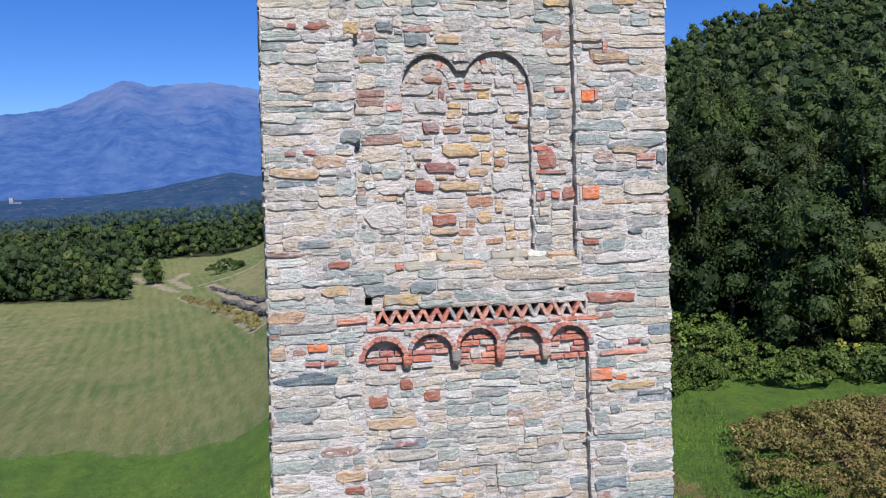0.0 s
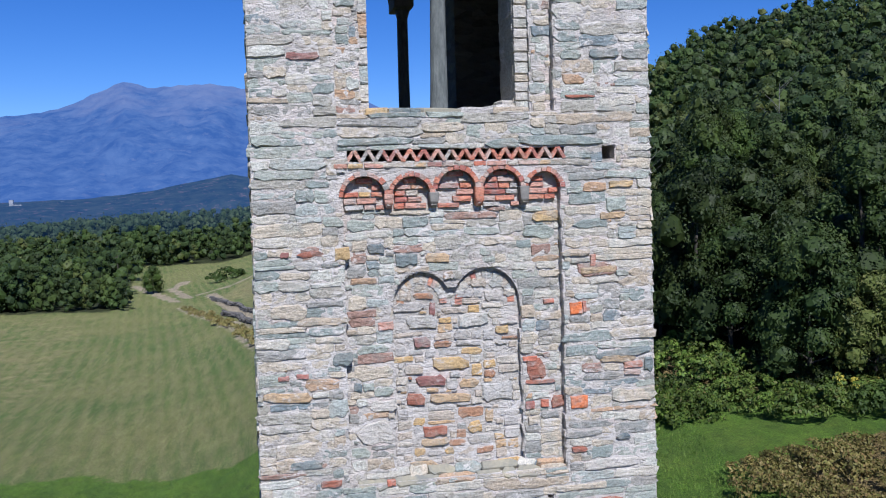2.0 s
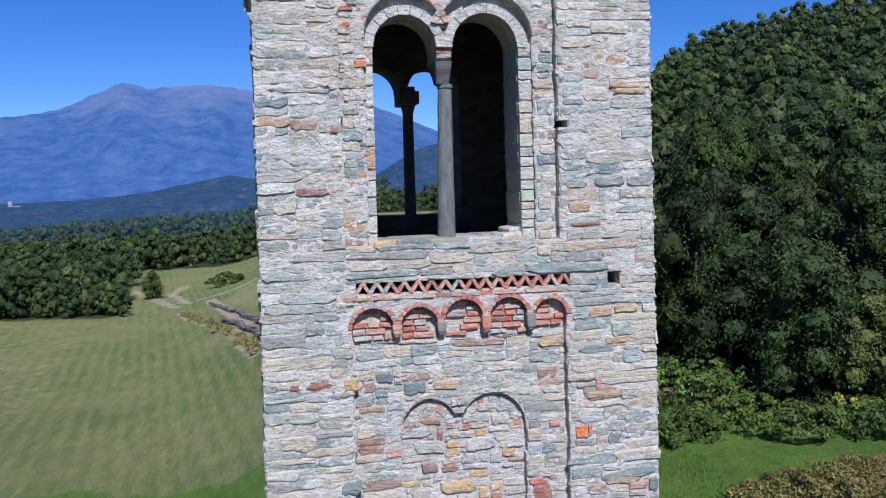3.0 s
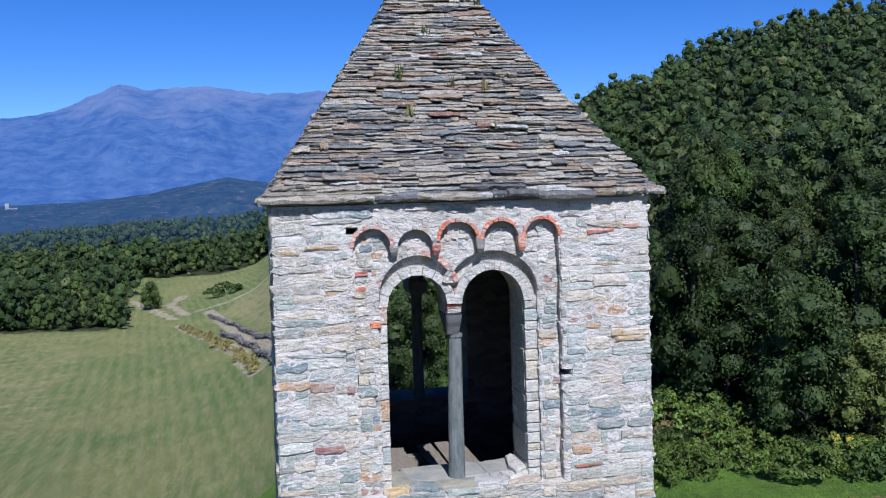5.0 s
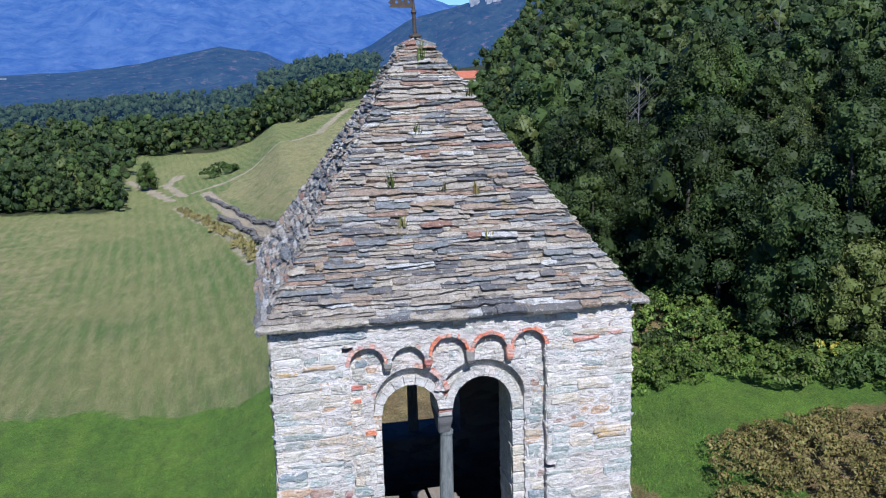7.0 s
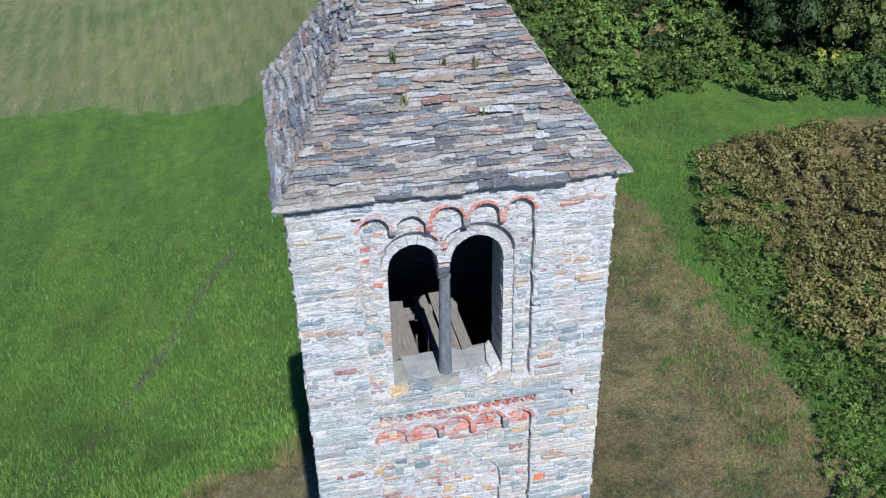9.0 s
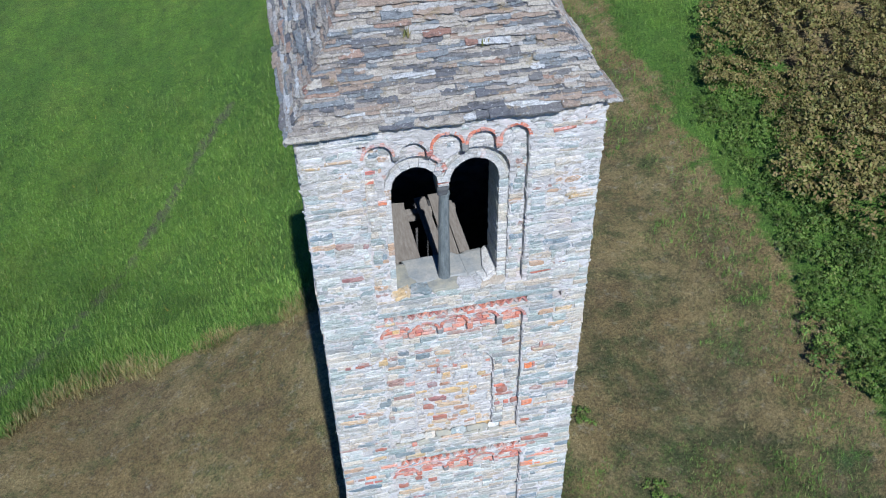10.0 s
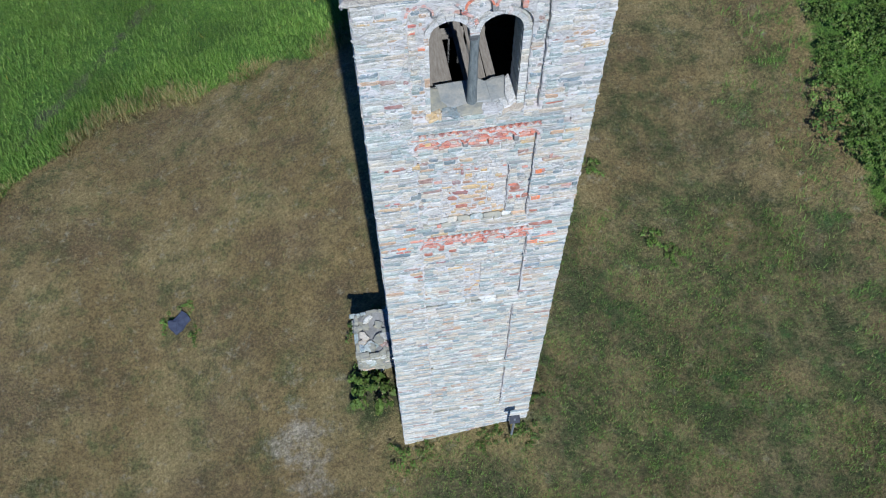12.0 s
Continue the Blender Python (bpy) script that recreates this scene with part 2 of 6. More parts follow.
FAR_YELLOW = leaf_material("far_leaf_yellowish", [(0.0, (0.06, 0.082, 0.02)), (0.6, (0.08, 0.10, 0.026)), (1.0, (0.105, 0.12, 0.036))], patch=0.13, vary=0.0)
# the only leaf with haze painted in, by its own blue glow
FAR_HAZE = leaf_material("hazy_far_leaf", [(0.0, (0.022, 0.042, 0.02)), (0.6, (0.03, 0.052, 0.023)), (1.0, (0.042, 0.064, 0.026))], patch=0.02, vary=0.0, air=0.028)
LEAF_BRIGHT = leaf_material("bramble_leaf", [(0.0, (0.07, 0.13, 0.018)), (0.5, (0.125, 0.20, 0.028)), (0.85, (0.18, 0.25, 0.042)), (1.0, (0.18, 0.17, 0.05))], patch=0.35)
LEAF_BROWN = leaf_material("bracken_leaf", [(0.0, (0.13, 0.125, 0.03)), (0.35, (0.20, 0.165, 0.045)), (0.6, (0.24, 0.155, 0.06)), (0.8, (0.17, 0.18, 0.04)), (1.0, (0.33, 0.25, 0.09))], patch=0.5, vary=0.5)
FLOWER = leaf_material("yellow_flower", [(0.0, (0.12, 0.17, 0.03)), (0.45, (0.16, 0.20, 0.03)), (0.6, (0.42, 0.34, 0.04)), (1.0, (0.52, 0.44, 0.06))])
BLADE_LUSH = leaf_material("lush_grass_blade", [(0.0, (0.06, 0.13, 0.016)), (0.6, (0.14, 0.24, 0.03)), (0.9, (0.20, 0.29, 0.05)), (1.0, (0.26, 0.31, 0.08))], vary=0.0)
BLADE_DRY = leaf_material("dry_grass_blade", [(0.0, (0.20, 0.155, 0.055)), (0.45, (0.295, 0.225, 0.08)), (0.7, (0.11, 0.14, 0.035)), (1.0, (0.40, 0.33, 0.15))], vary=0.0)


def ground_material():
    s = Mat("meadow_ground", 0.95)
    wob = s.math("MULTIPLY", s.math("SUBTRACT", s.noise(0.4, 9, 0.78), 0.5), 2.2)

    def mask(name, lo=0.38, hi=0.62):
        return s.ramp(s.math("ADD", s.attr(name), wob), [(lo, 0.0), (hi, 1.0)])

    n1 = s.noise(0.35, 6, 0.62)
    n2 = s.noise(2.2, 6, 0.7)
    n3 = s.noise(9, 6, 0.8)
    n4 = s.noise(34, 4, 0.8)
    # dry cut meadow round the tower, with greener and barer patches
    dry = s.mix(s.ramp(n2, [(0.3, 0.0), (0.7, 1.0)]), (0.235, 0.165, 0.062), (0.375, 0.268, 0.102))
    dry = s.mix(s.ramp(s.noise(0.28, 4, 0.6), [(0.42, 0.0), (0.6, 0.8)]), dry, (0.395, 0.30, 0.12))
    nb = s.noise(0.8, 8, 0.78)
    dry = s.mix(s.ramp(nb, [(0.50, 0.0), (0.62, 0.7)]), dry, (0.115, 0.14, 0.04))
    dry = s.mix(s.ramp(s.noise(0.22, 6, 0.7, (1.0, 1.6, 1.0), 0.3), [(0.36, 0.6), (0.5, 0.0)]), dry, (0.185, 0.125, 0.06))
    dry = s.mix(s.ramp(s.noise(1.7, 7, 0.8), [(0.56, 0.0), (0.64, 0.8)]), dry, (0.40, 0.34, 0.20))
    green = s.mix(s.ramp(n2, [(0.3, 0.0), (0.7, 1.0)]), (0.066, 0.082, 0.024), (0.11, 0.122, 0.038))
    green = s.mix(s.ramp(nb, [(0.42, 0.7), (0.56, 0.0)]), green, (0.19, 0.155, 0.075))
    green = s.mix(s.ramp(s.noise(0.6, 6, 0.7), [(0.57, 0.0), (0.66, 0.8)]), green, (0.07, 0.16, 0.03))
    lush = s.mix(s.ramp(n2, [(0.3, 0.0), (0.7, 1.0)]), (0.13, 0.245, 0.025), (0.20, 0.315, 0.034))
    lush = s.mix(s.ramp(n1, [(0.5, 0.0), (0.65, 0.5)]), lush, (0.215, 0.285, 0.045))
    lush = s.mix(s.ramp(s.noise(0.16, 5, 0.6, (1.6, 0.5, 1.0), 0.4), [(0.44, 0.45), (0.6, 0.0)]), lush, (0.075, 0.165, 0.02))
    lush = s.mix(s.ramp(s.noise(0.9, 6, 0.72), [(0.42, 0.4), (0.56, 0.0)]), lush, (0.085, 0.15, 0.025))
    # mown hay field with the swaths of the mower
    wave = s.node("ShaderNodeTexWave", wave_type="BANDS", bands_direction="X")
    wave.inputs["Scale"].default_value = 0.17
    wave.inputs["Distortion"].default_value = 3.2
    wave.inputs["Detail"].default_value = 3.0
    wave.inputs["Detail Scale"].default_value = 0.12
    mp = s.node("ShaderNodeMapping")
    mp.inputs["Rotation"].default_value = (0, 0, radians(-7))
    s.link(s.pos(), mp.inputs["Vector"])
    s.link(mp.outputs["Vector"], wave.inputs["Vector"])
    mown = s.mix(s.ramp(s.noise(0.05, 4, 0.6), [(0.38, 0.0), (0.62, 1.0)]), (0.145, 0.225, 0.05), (0.29, 0.30, 0.095))
    mown = s.mix(s.math("MULTIPLY", wave.outputs["Fac"], 0.5), mown, (0.37, 0.345, 0.14))
    streak = s.noise(1.3, 7, 0.75, (1.5, 0.13, 1.0))
    mown = s.mix(s.ramp(streak, [(0.46, 0.0), (0.62, 0.5)]), mown, (0.40, 0.36, 0.155))
    mown = s.mix(s.ramp(streak, [(0.34, 0.4), (0.46, 0.0)]), mown, (0.13, 0.21, 0.05))
    mown = s.mix(s.ramp(n2, [(0.4, 0.25), (0.7, 0.0)]), mown, (0.11, 0.15, 0.045))
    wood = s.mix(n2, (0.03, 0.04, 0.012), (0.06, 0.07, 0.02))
    bare = s.mix(n3, (0.42, 0.345, 0.22), (0.54, 0.455, 0.31))
    c = s.mix(mask("green", 0.18, 0.82), dry, green)
    c = s.mix(mask("lush"), c, lush)
    c = s.mix(mask("mown"), c, mown)
    c = s.mix(s.math("MULTIPLY", mask("stubble"), 0.6), c, (0.43, 0.36, 0.17))
    c = s.mix(mask("path"), c, bare)
    c = s.mix(s.math("MULTIPLY", mask("rut"), 0.75), c, (0.16, 0.15, 0.085))
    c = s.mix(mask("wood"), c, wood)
    n0 = s.noise(0.9, 6, 0.75, (1.0, 0.35, 1.0))
    c = s.mix(0.55, c, s.ramp(n0, [(0.3, 0.5), (0.68, 1.15)]), "MULTIPLY")
    c = s.mix(0.85, c, s.ramp(n3, [(0.36, 0.3), (0.62, 1.2)]), "MULTIPLY")
    c = s.mix(0.85, c, s.ramp(n4, [(0.36, 0.3), (0.62, 1.3)]), "MULTIPLY")
    s.colour(c)
    s.bump(s.math("ADD", s.math("ADD", s.math("MULTIPLY", n2, 0.8), n3), s.math("MULTIPLY", n4, 0.5)), 1.0, 0.12)
    return s.m


GROUND = ground_material()


def distance_material(name, low, high, stone, haze_glow, strength, scale, line, bare=0.0):
    """Far land, its kilometres of air haze put in as surface emission: woods below, bare rock above a line of height.
    """
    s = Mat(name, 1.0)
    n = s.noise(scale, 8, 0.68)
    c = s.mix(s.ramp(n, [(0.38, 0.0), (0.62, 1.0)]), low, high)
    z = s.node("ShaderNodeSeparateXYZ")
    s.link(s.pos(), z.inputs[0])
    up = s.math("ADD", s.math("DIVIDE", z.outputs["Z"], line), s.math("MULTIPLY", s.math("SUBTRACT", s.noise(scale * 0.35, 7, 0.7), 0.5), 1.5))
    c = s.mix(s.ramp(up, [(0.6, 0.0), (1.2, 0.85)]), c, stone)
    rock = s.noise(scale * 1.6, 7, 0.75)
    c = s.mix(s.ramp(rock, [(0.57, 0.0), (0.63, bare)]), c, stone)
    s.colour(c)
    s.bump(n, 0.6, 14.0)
    # blue emission of the land itself stands in for the air haze
    s.put(s.b.inputs["Emission Color"], haze_glow)
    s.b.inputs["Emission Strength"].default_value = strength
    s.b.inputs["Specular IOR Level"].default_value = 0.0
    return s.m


# haze put into the mountain: blue-tinted base colours plus a blue glow
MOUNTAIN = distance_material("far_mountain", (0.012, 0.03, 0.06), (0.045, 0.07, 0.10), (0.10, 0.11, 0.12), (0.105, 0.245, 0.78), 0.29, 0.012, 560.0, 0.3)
# dark woods, with the valley haze added as a weaker blue glow
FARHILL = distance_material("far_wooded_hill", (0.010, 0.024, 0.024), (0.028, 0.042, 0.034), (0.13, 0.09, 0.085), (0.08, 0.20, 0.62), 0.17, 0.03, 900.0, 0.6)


# ---- helpers for meshes ----
def flat_faces(faces):
    """Faces as one run of corners and the corners of each."""
    if isinstance(faces, np.ndarray):
        return faces.reshape(-1), np.full(len(faces), faces.shape[1])
    return np.array(list(itertools.chain.from_iterable(faces))), np.array([len(f) for f in faces])


def link_arrays(name, verts, corners, counts, mat, parent=None, smooth=False):
    me = bpy.data.meshes.new(name)
    me.vertices.add(len(verts))
    me.vertices.foreach_set("co", np.asarray(verts, np.float32).reshape(-1))
    me.loops.add(len(corners))
    me.loops.foreach_set("vertex_index", corners.astype(np.int32))
    me.polygons.add(len(counts))
    me.polygons.foreach_set("loop_start", (np.cumsum(counts) - counts).astype(np.int32))
    me.polygons.foreach_set("use_smooth", np.full(len(counts), smooth))
    me.update(calc_edges=True)
    me.materials.append(mat)
    ob = new(name, me)
    if parent is not None:
        ob.parent = parent
    return ob


def link_mesh(name, verts, faces, mat, parent=None, smooth=False):
    corners, counts = flat_faces(faces)
    return link_arrays(name, np.array([tuple(v) for v in verts]) if not isinstance(verts, np.ndarray) else verts, corners, counts, mat, parent, smooth)


def part(name, bm, material, parent, label=""):
    me = bpy.data.meshes.new(name)
    bm.to_mesh(me)
    bm.free()
    me.materials.append(material)
    ob = new(name, me)
    ob.parent = parent
    return tagged(ob, label) if label else ob


def empty(name, label, category, at=(0, 0, 0), group="", kind=""):
    ob = new(name)
    ob.empty_display_size = 0.2
    ob.location = at
    return tagged(ob, label, category, group, kind)


def box_bm(x0, x1, y0, y1, z0, z1, bevel=0.0):
    bm = bmesh.new()
    bmesh.ops.create_cube(bm, size=1.0)
    for v in bm.verts:
        v.co = Vector(((x0 + x1) / 2 + v.co.x * (x1 - x0), (y0 + y1) / 2 + v.co.y * (y1 - y0), (z0 + z1) / 2 + v.co.z * (z1 - z0)))
    if bevel:
        bmesh.ops.bevel(bm, geom=bm.edges[:], offset=bevel, segments=2, affect="EDGES", profile=0.6)
    return bm


def lathe_bm(profile, segments=14, wobble=0.0, seed=0):
    """A turned body from (radius, z) pairs."""
    rng = random.Random(seed)
    bm = bmesh.new()
    rings = []
    for r, z in profile:
        rings.append([bm.verts.new(((r + rng.uniform(-wobble, wobble)) * math.cos(2 * math.pi * i / segments), (r + rng.uniform(-wobble, wobble)) * math.sin(2 * math.pi * i / segments), z)) for i in range(segments)])
    for a, b in zip(rings, rings[1:]):
        for i in range(segments):
            bm.faces.new((a[i], a[(i + 1) % segments], b[(i + 1) % segments], b[i]))
    bm.faces.new(list(reversed(rings[0])))
    bm.faces.new(rings[-1])
    return bm


# ---- ground ----
def sm(a, b, v):
    t = np.clip((v - a) / (b - a), 0.0, 1.0)
    return t * t * (3 - 2 * t)


def height(x, y):
    h = -0.55 + np.clip(0.27 * x, -3.0, 0.45) - 0.7 * sm(2.5, 7, x)
    h = h - 3.3 * sm(10, 28, y) * sm(4, -6, x) - 1.5 * sm(70, 120, y) * sm(-10, -20, x)
    h = h + 0.17 * np.maximum(0, np.minimum(x, 34) - 11) * sm(-40, 10, y) * sm(160, 90, y)
    h = h + 9.0 * sm(-10, 40, x) * sm(120, 250, y)
    far = np.hypot(x + 1.8, y + 8)
    bearing = np.degrees(np.arctan2(x + 1.8, y + 8))
    ridge = np.interp(bearing, (12, 15, 16.3, 17.8, 19.3, 22.1, 24.5, 26.2, 28.9, 33.9, 45, 60, 100), (0, 10, 18, 31, 33, 42, 43, 54, 58, 65, 70, 54, 0))
    h = h + ridge * np.clip((far - 58) / 312, 0, 1.04) * (1 - sm(420, 800, far))
    h = h - 55 * sm(300, 1100, y) - 40 * sm(-60, -600, x) * sm(0, 300, y)
    crest = np.interp(np.degrees(np.arctan2(x + 1.8, y + 8)), (-30, -15, -9, -3, 2, 8, 14), (-34, -27, -25, -23, -20, -18, -20))
    h = h + (crest + 42) * np.exp(-((y - 640) / 150) ** 2) * sm(330, 470, y)
    return h


def ground_at(x, y):
    return float(height(np.float64(x), np.float64(y)))


def spaced(fine_lo, fine_hi, step, far_lo, far_hi, growth):
    mid = list(np.arange(fine_lo, fine_hi + step / 2, step))
    hi, d = [], step
    while (hi[-1] if hi else mid[-1]) < far_hi:
        d *= growth
        hi.append((hi[-1] if hi else mid[-1]) + d)
    lo, d = [], step
    while (lo[-1] if lo else mid[0]) > far_lo:
        d *= growth
        lo.append((lo[-1] if lo else mid[0]) - d)
    return np.array(lo[::-1] + mid + hi)


def off_line(x, y, pts):
    """Distance to a line of points."""
    best = np.full(x.shape, 1e9)
    for (xa, ya), (xb, yb) in zip(pts, pts[1:]):
        t = np.clip(((x - xa) * (xb - xa) + (y - ya) * (yb - ya)) / ((xb - xa) ** 2 + (yb - ya) ** 2), 0, 1)
        best = np.minimum(best, np.hypot(x - xa - t * (xb - xa), y - ya - t * (yb - ya)))
    return best


def build_ground():
    xs = spaced(-22, 24, 0.5, -4600, 4600, 1.075)
    ys = spaced(-8, 42, 0.5, -1500, 4700, 1.06)
    xs = np.concatenate([xs[xs < -71], np.arange(-70, -22.5, 1.6), xs[(xs >= -22) & (xs <= 24)], np.arange(25, 60, 1.8), xs[xs > 62]])
    ys = np.concatenate([ys[ys <= 42], np.arange(43, 290, 2.0), ys[ys > 292]])
    X, Y = np.meshgrid(xs, ys)
    Z = height(X, Y)
    near = np.exp(-((X / 60) ** 2 + ((Y - 20) / 80) ** 2))
    rng = np.random.default_rng(5)
    Z = Z + near * (0.05 * np.sin(X * 0.9 + 1.3 * np.sin(Y * 0.37)) * np.cos(Y * 0.7 + X * 0.21)) + rng.normal(0, 0.012, Z.shape) * near
    nx, ny = len(xs), len(ys)
    idx = np.arange(nx * ny).reshape(ny, nx)
    faces = np.stack([idx[:-1, :-1], idx[:-1, 1:], idx[1:, 1:], idx[1:, :-1]], -1).reshape(-1, 4)
    ob = link_mesh("ground", np.stack([X, Y, Z], -1).reshape(-1, 3), faces, GROUND, smooth=True)
    line = 18 - 0.09 * np.maximum(0, -X - 10) ** 2 + 0.28 * np.sin(X * 0.9) + 0.2 * np.sin(X * 2.3 + 1)
    lush = sm(line - 0.5, line + 0.5, Y) * sm(3.5, 1.5, X)
    lush = np.maximum(lush, sm(12.4, 16.5, X) * sm(24, 21, X) * (0.42 + 0.42 * sm(15.3, 17.3, X)) * sm(52, 46, Y))
    lush = np.maximum(lush, 0.9 * sm(16, 19, X) * sm(30, 33, Y) * sm(44, 41, Y))
    mline = 60 + 0.45 * np.clip(-X - 4, 0, 14)
    mown = sm(mline - 1.0, mline + 1.0, Y)
    green = np.maximum(0.60 * sm(1.6, 3, X) * sm(8, 2.0, np.hypot(X - 6.5, Y - 1.0)), 0.58 * sm(1.6, 3, X) * sm(15, 6, np.hypot(X - 9, Y + 2))) + 0.5 * sm(-14, -20, X)
    green = np.maximum(green, 0.55 * sm(1.6, 2.6, X) * sm(5.6, 4.2, X - 0.12 * Y) * sm(34, 26, Y))
    green = np.maximum(green, 0.36 * sm(1.6, 3, X) * sm(17, 13, X) * sm(40, 30, Y))
    green = np.maximum(green, 0.9 * sm(3.2, 1.2, np.hypot(X + 0.3, (Y + 2.6) * 1.3)))
    green = np.maximum(green, 0.8 * sm(1.6, 0.7, np.hypot(X + 2.9, Y - 1.8)))
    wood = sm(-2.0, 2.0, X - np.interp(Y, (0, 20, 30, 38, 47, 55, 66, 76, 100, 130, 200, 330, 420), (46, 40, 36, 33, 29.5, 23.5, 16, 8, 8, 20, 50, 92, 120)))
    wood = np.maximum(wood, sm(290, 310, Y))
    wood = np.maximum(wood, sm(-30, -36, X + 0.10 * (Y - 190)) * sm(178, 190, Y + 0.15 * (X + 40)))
    bare = 0.64 * sm(2.3, 0.2, np.hypot(X + 5.1, (Y - 0.2) * 0.75))
    bare = np.maximum(bare, 0.9 * sm(1.9, 0.8, np.abs(X + 12.0 - 0.172 * (181 - Y))) * sm(85, 100, Y) * sm(205, 198, Y))
    bare = np.maximum(bare, 1.1 * sm(1.9, 0.9, np.abs(X + 24 + 0.36 * (Y - 199))) * sm(190, 198, Y) * sm(240, 228, Y))
    along = np.clip(((X + 14.6) * 8.9 + (Y - 20.7) * 17.9) / (8.9 ** 2 + 17.9 ** 2), -0.25, 1.0)
    rut = 0.62 * sm(0.75, 0.1, np.hypot(X + 14.6 - 8.9 * along, Y - 20.7 - 17.9 * along))
    # the scar of the old terrace over the far field, and the cart track that turns into the wood
    bare = np.maximum(bare, 0.72 * sm(2.6, 0.6, off_line(X, Y, [(-18, 206), (-12.9, 208), (-2, 221), (12.6, 226), (24.4, 270)])))
    bare = np.maximum(bare, 0.95 * sm(1.7, 0.7, off_line(X, Y, [(-20.2, 200.5), (-25.8, 221), (-24, 240)])))
    bare = np.maximum(bare, 0.62 * sm(2.6, 0.8, np.abs(X - np.interp(Y, (106, 116, 135, 152, 182), (-3.2, -4.4, -7.2, -11.2, -19.6)))) * sm(104, 110, Y) * sm(190, 182, Y))
    # the paler stubble of the upper field, between the wall and the scar, and of the swaths far to the west
    stubble = sm(0, 4, X - np.interp(Y, (106, 135, 164, 189, 205), (-0.6, -3.5, -8.4, -14.4, -12))) * sm(98, 112, Y) * sm(3, -3, Y - 212 - 1.2 * np.maximum(0, X + 4))
    stubble = 0.6 * np.maximum(stubble, 0.75 * sm(-18, -34, X + 0.1 * (Y - 100)) * sm(70, 100, Y) * sm(186, 176, Y))
    for nm, a in (("stubble", stubble), ("rut", rut), ("lush", lush), ("mown", mown), ("green", green), ("wood", wood), ("path", bare)):
        at = ob.data.attributes.new(nm, "FLOAT", "POINT")
        at.data.foreach_set("value", a.reshape(-1).astype(np.float32))
    return tagged(ob, "grassy meadow with dry cut grass, lush strips and a mown hay field", "ground", kind="structure")


ground = build_ground()


# ---- distance ----
def fbm(x, y, octaves=6):
    return noise.fractal(Vector((x, y, 0.0)), 0.9, 2.1, octaves)


def build_range(name, label, r0, r1, base, profile, mat, rough, cols, rows, az0, az1, seed):
    """A chain of hills round the view: profile gives (bearing, elevation) of the skyline, in degrees."""
    pa, pe = np.array(profile).T
    verts = []
    for j in range(rows + 1):
        v = j / rows
        r = r0 + (r1 - r0) * v
        for i in range(cols + 1):
            az = az0 + (az1 - az0) * i / cols
            top = 19 + r1 * math.tan(radians(float(np.interp(az, pa, pe))))
            x, y = r * math.sin(radians(az)), r * math.cos(radians(az))
            side = az * r0 / 57.3
            ridge = 1.0 - abs(fbm(side / rough + seed, v * 1.3 + 0.25 * fbm(side / rough, v * 2 + seed)))
            rise = v ** 1.25
            z = base + (top - base) * rise + (ridge - 0.75) * (top - base) * 0.62 * rise * (1 - v) * 2.0
            z += fbm(x / (rough * 0.15) + seed, y / (rough * 0.15), 4) * (top - base) * 0.022 * min(1, v * 3)
            verts.append((x, y, z))
    n = cols + 1
    faces = [(j * n + i, j * n + i + 1, (j + 1) * n + i + 1, (j + 1) * n + i) for j in range(rows) for i in range(cols)]
    ob = link_mesh(name, verts, faces, mat, smooth=True)
    return tagged(ob, label, "mountain" if "mountain" in name else "hill", kind="structure")


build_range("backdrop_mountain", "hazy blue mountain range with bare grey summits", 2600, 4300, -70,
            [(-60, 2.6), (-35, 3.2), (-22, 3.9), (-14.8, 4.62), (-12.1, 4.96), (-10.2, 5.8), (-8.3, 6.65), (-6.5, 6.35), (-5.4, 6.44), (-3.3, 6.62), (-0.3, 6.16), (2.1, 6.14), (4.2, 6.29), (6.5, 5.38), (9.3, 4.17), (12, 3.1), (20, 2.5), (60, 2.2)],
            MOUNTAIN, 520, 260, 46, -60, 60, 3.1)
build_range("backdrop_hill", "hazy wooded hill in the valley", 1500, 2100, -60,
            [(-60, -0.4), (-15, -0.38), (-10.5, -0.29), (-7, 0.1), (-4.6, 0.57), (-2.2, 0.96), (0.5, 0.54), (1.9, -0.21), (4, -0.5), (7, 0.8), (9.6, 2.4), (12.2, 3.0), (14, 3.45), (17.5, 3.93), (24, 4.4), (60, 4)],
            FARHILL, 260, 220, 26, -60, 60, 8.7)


# ---- the bell tower ----
HALF, DEPTH, TOPZ, BATTER = 1.80, 3.60, 19.0, 0.008


def lean(x, y, z):
    """The tower narrows upwards."""
    k = (HALF + BATTER * (TOPZ - z)) / HALF
    return Vector((x * k, (y - DEPTH / 2) * k + DEPTH / 2, z))


def inside(loop):
    xs = np.array([p[0] for p in loop])
    zs = np.array([p[1] for p in loop])

    def test(x, z):
        c, j = False, len(xs) - 1
        for i in range(len(xs)):
            if (zs[i] > z) != (zs[j] > z) and x < (xs[j] - xs[i]) * (z - zs[i]) / (zs[j] - zs[i]) + xs[i]:
                c = not c
            j = i
        return c

    lo, hi, zl, zh = xs.min(), xs.max(), zs.min(), zs.max()
    return lambda x, z: lo <= x <= hi and zl <= z <= zh and test(x, z)


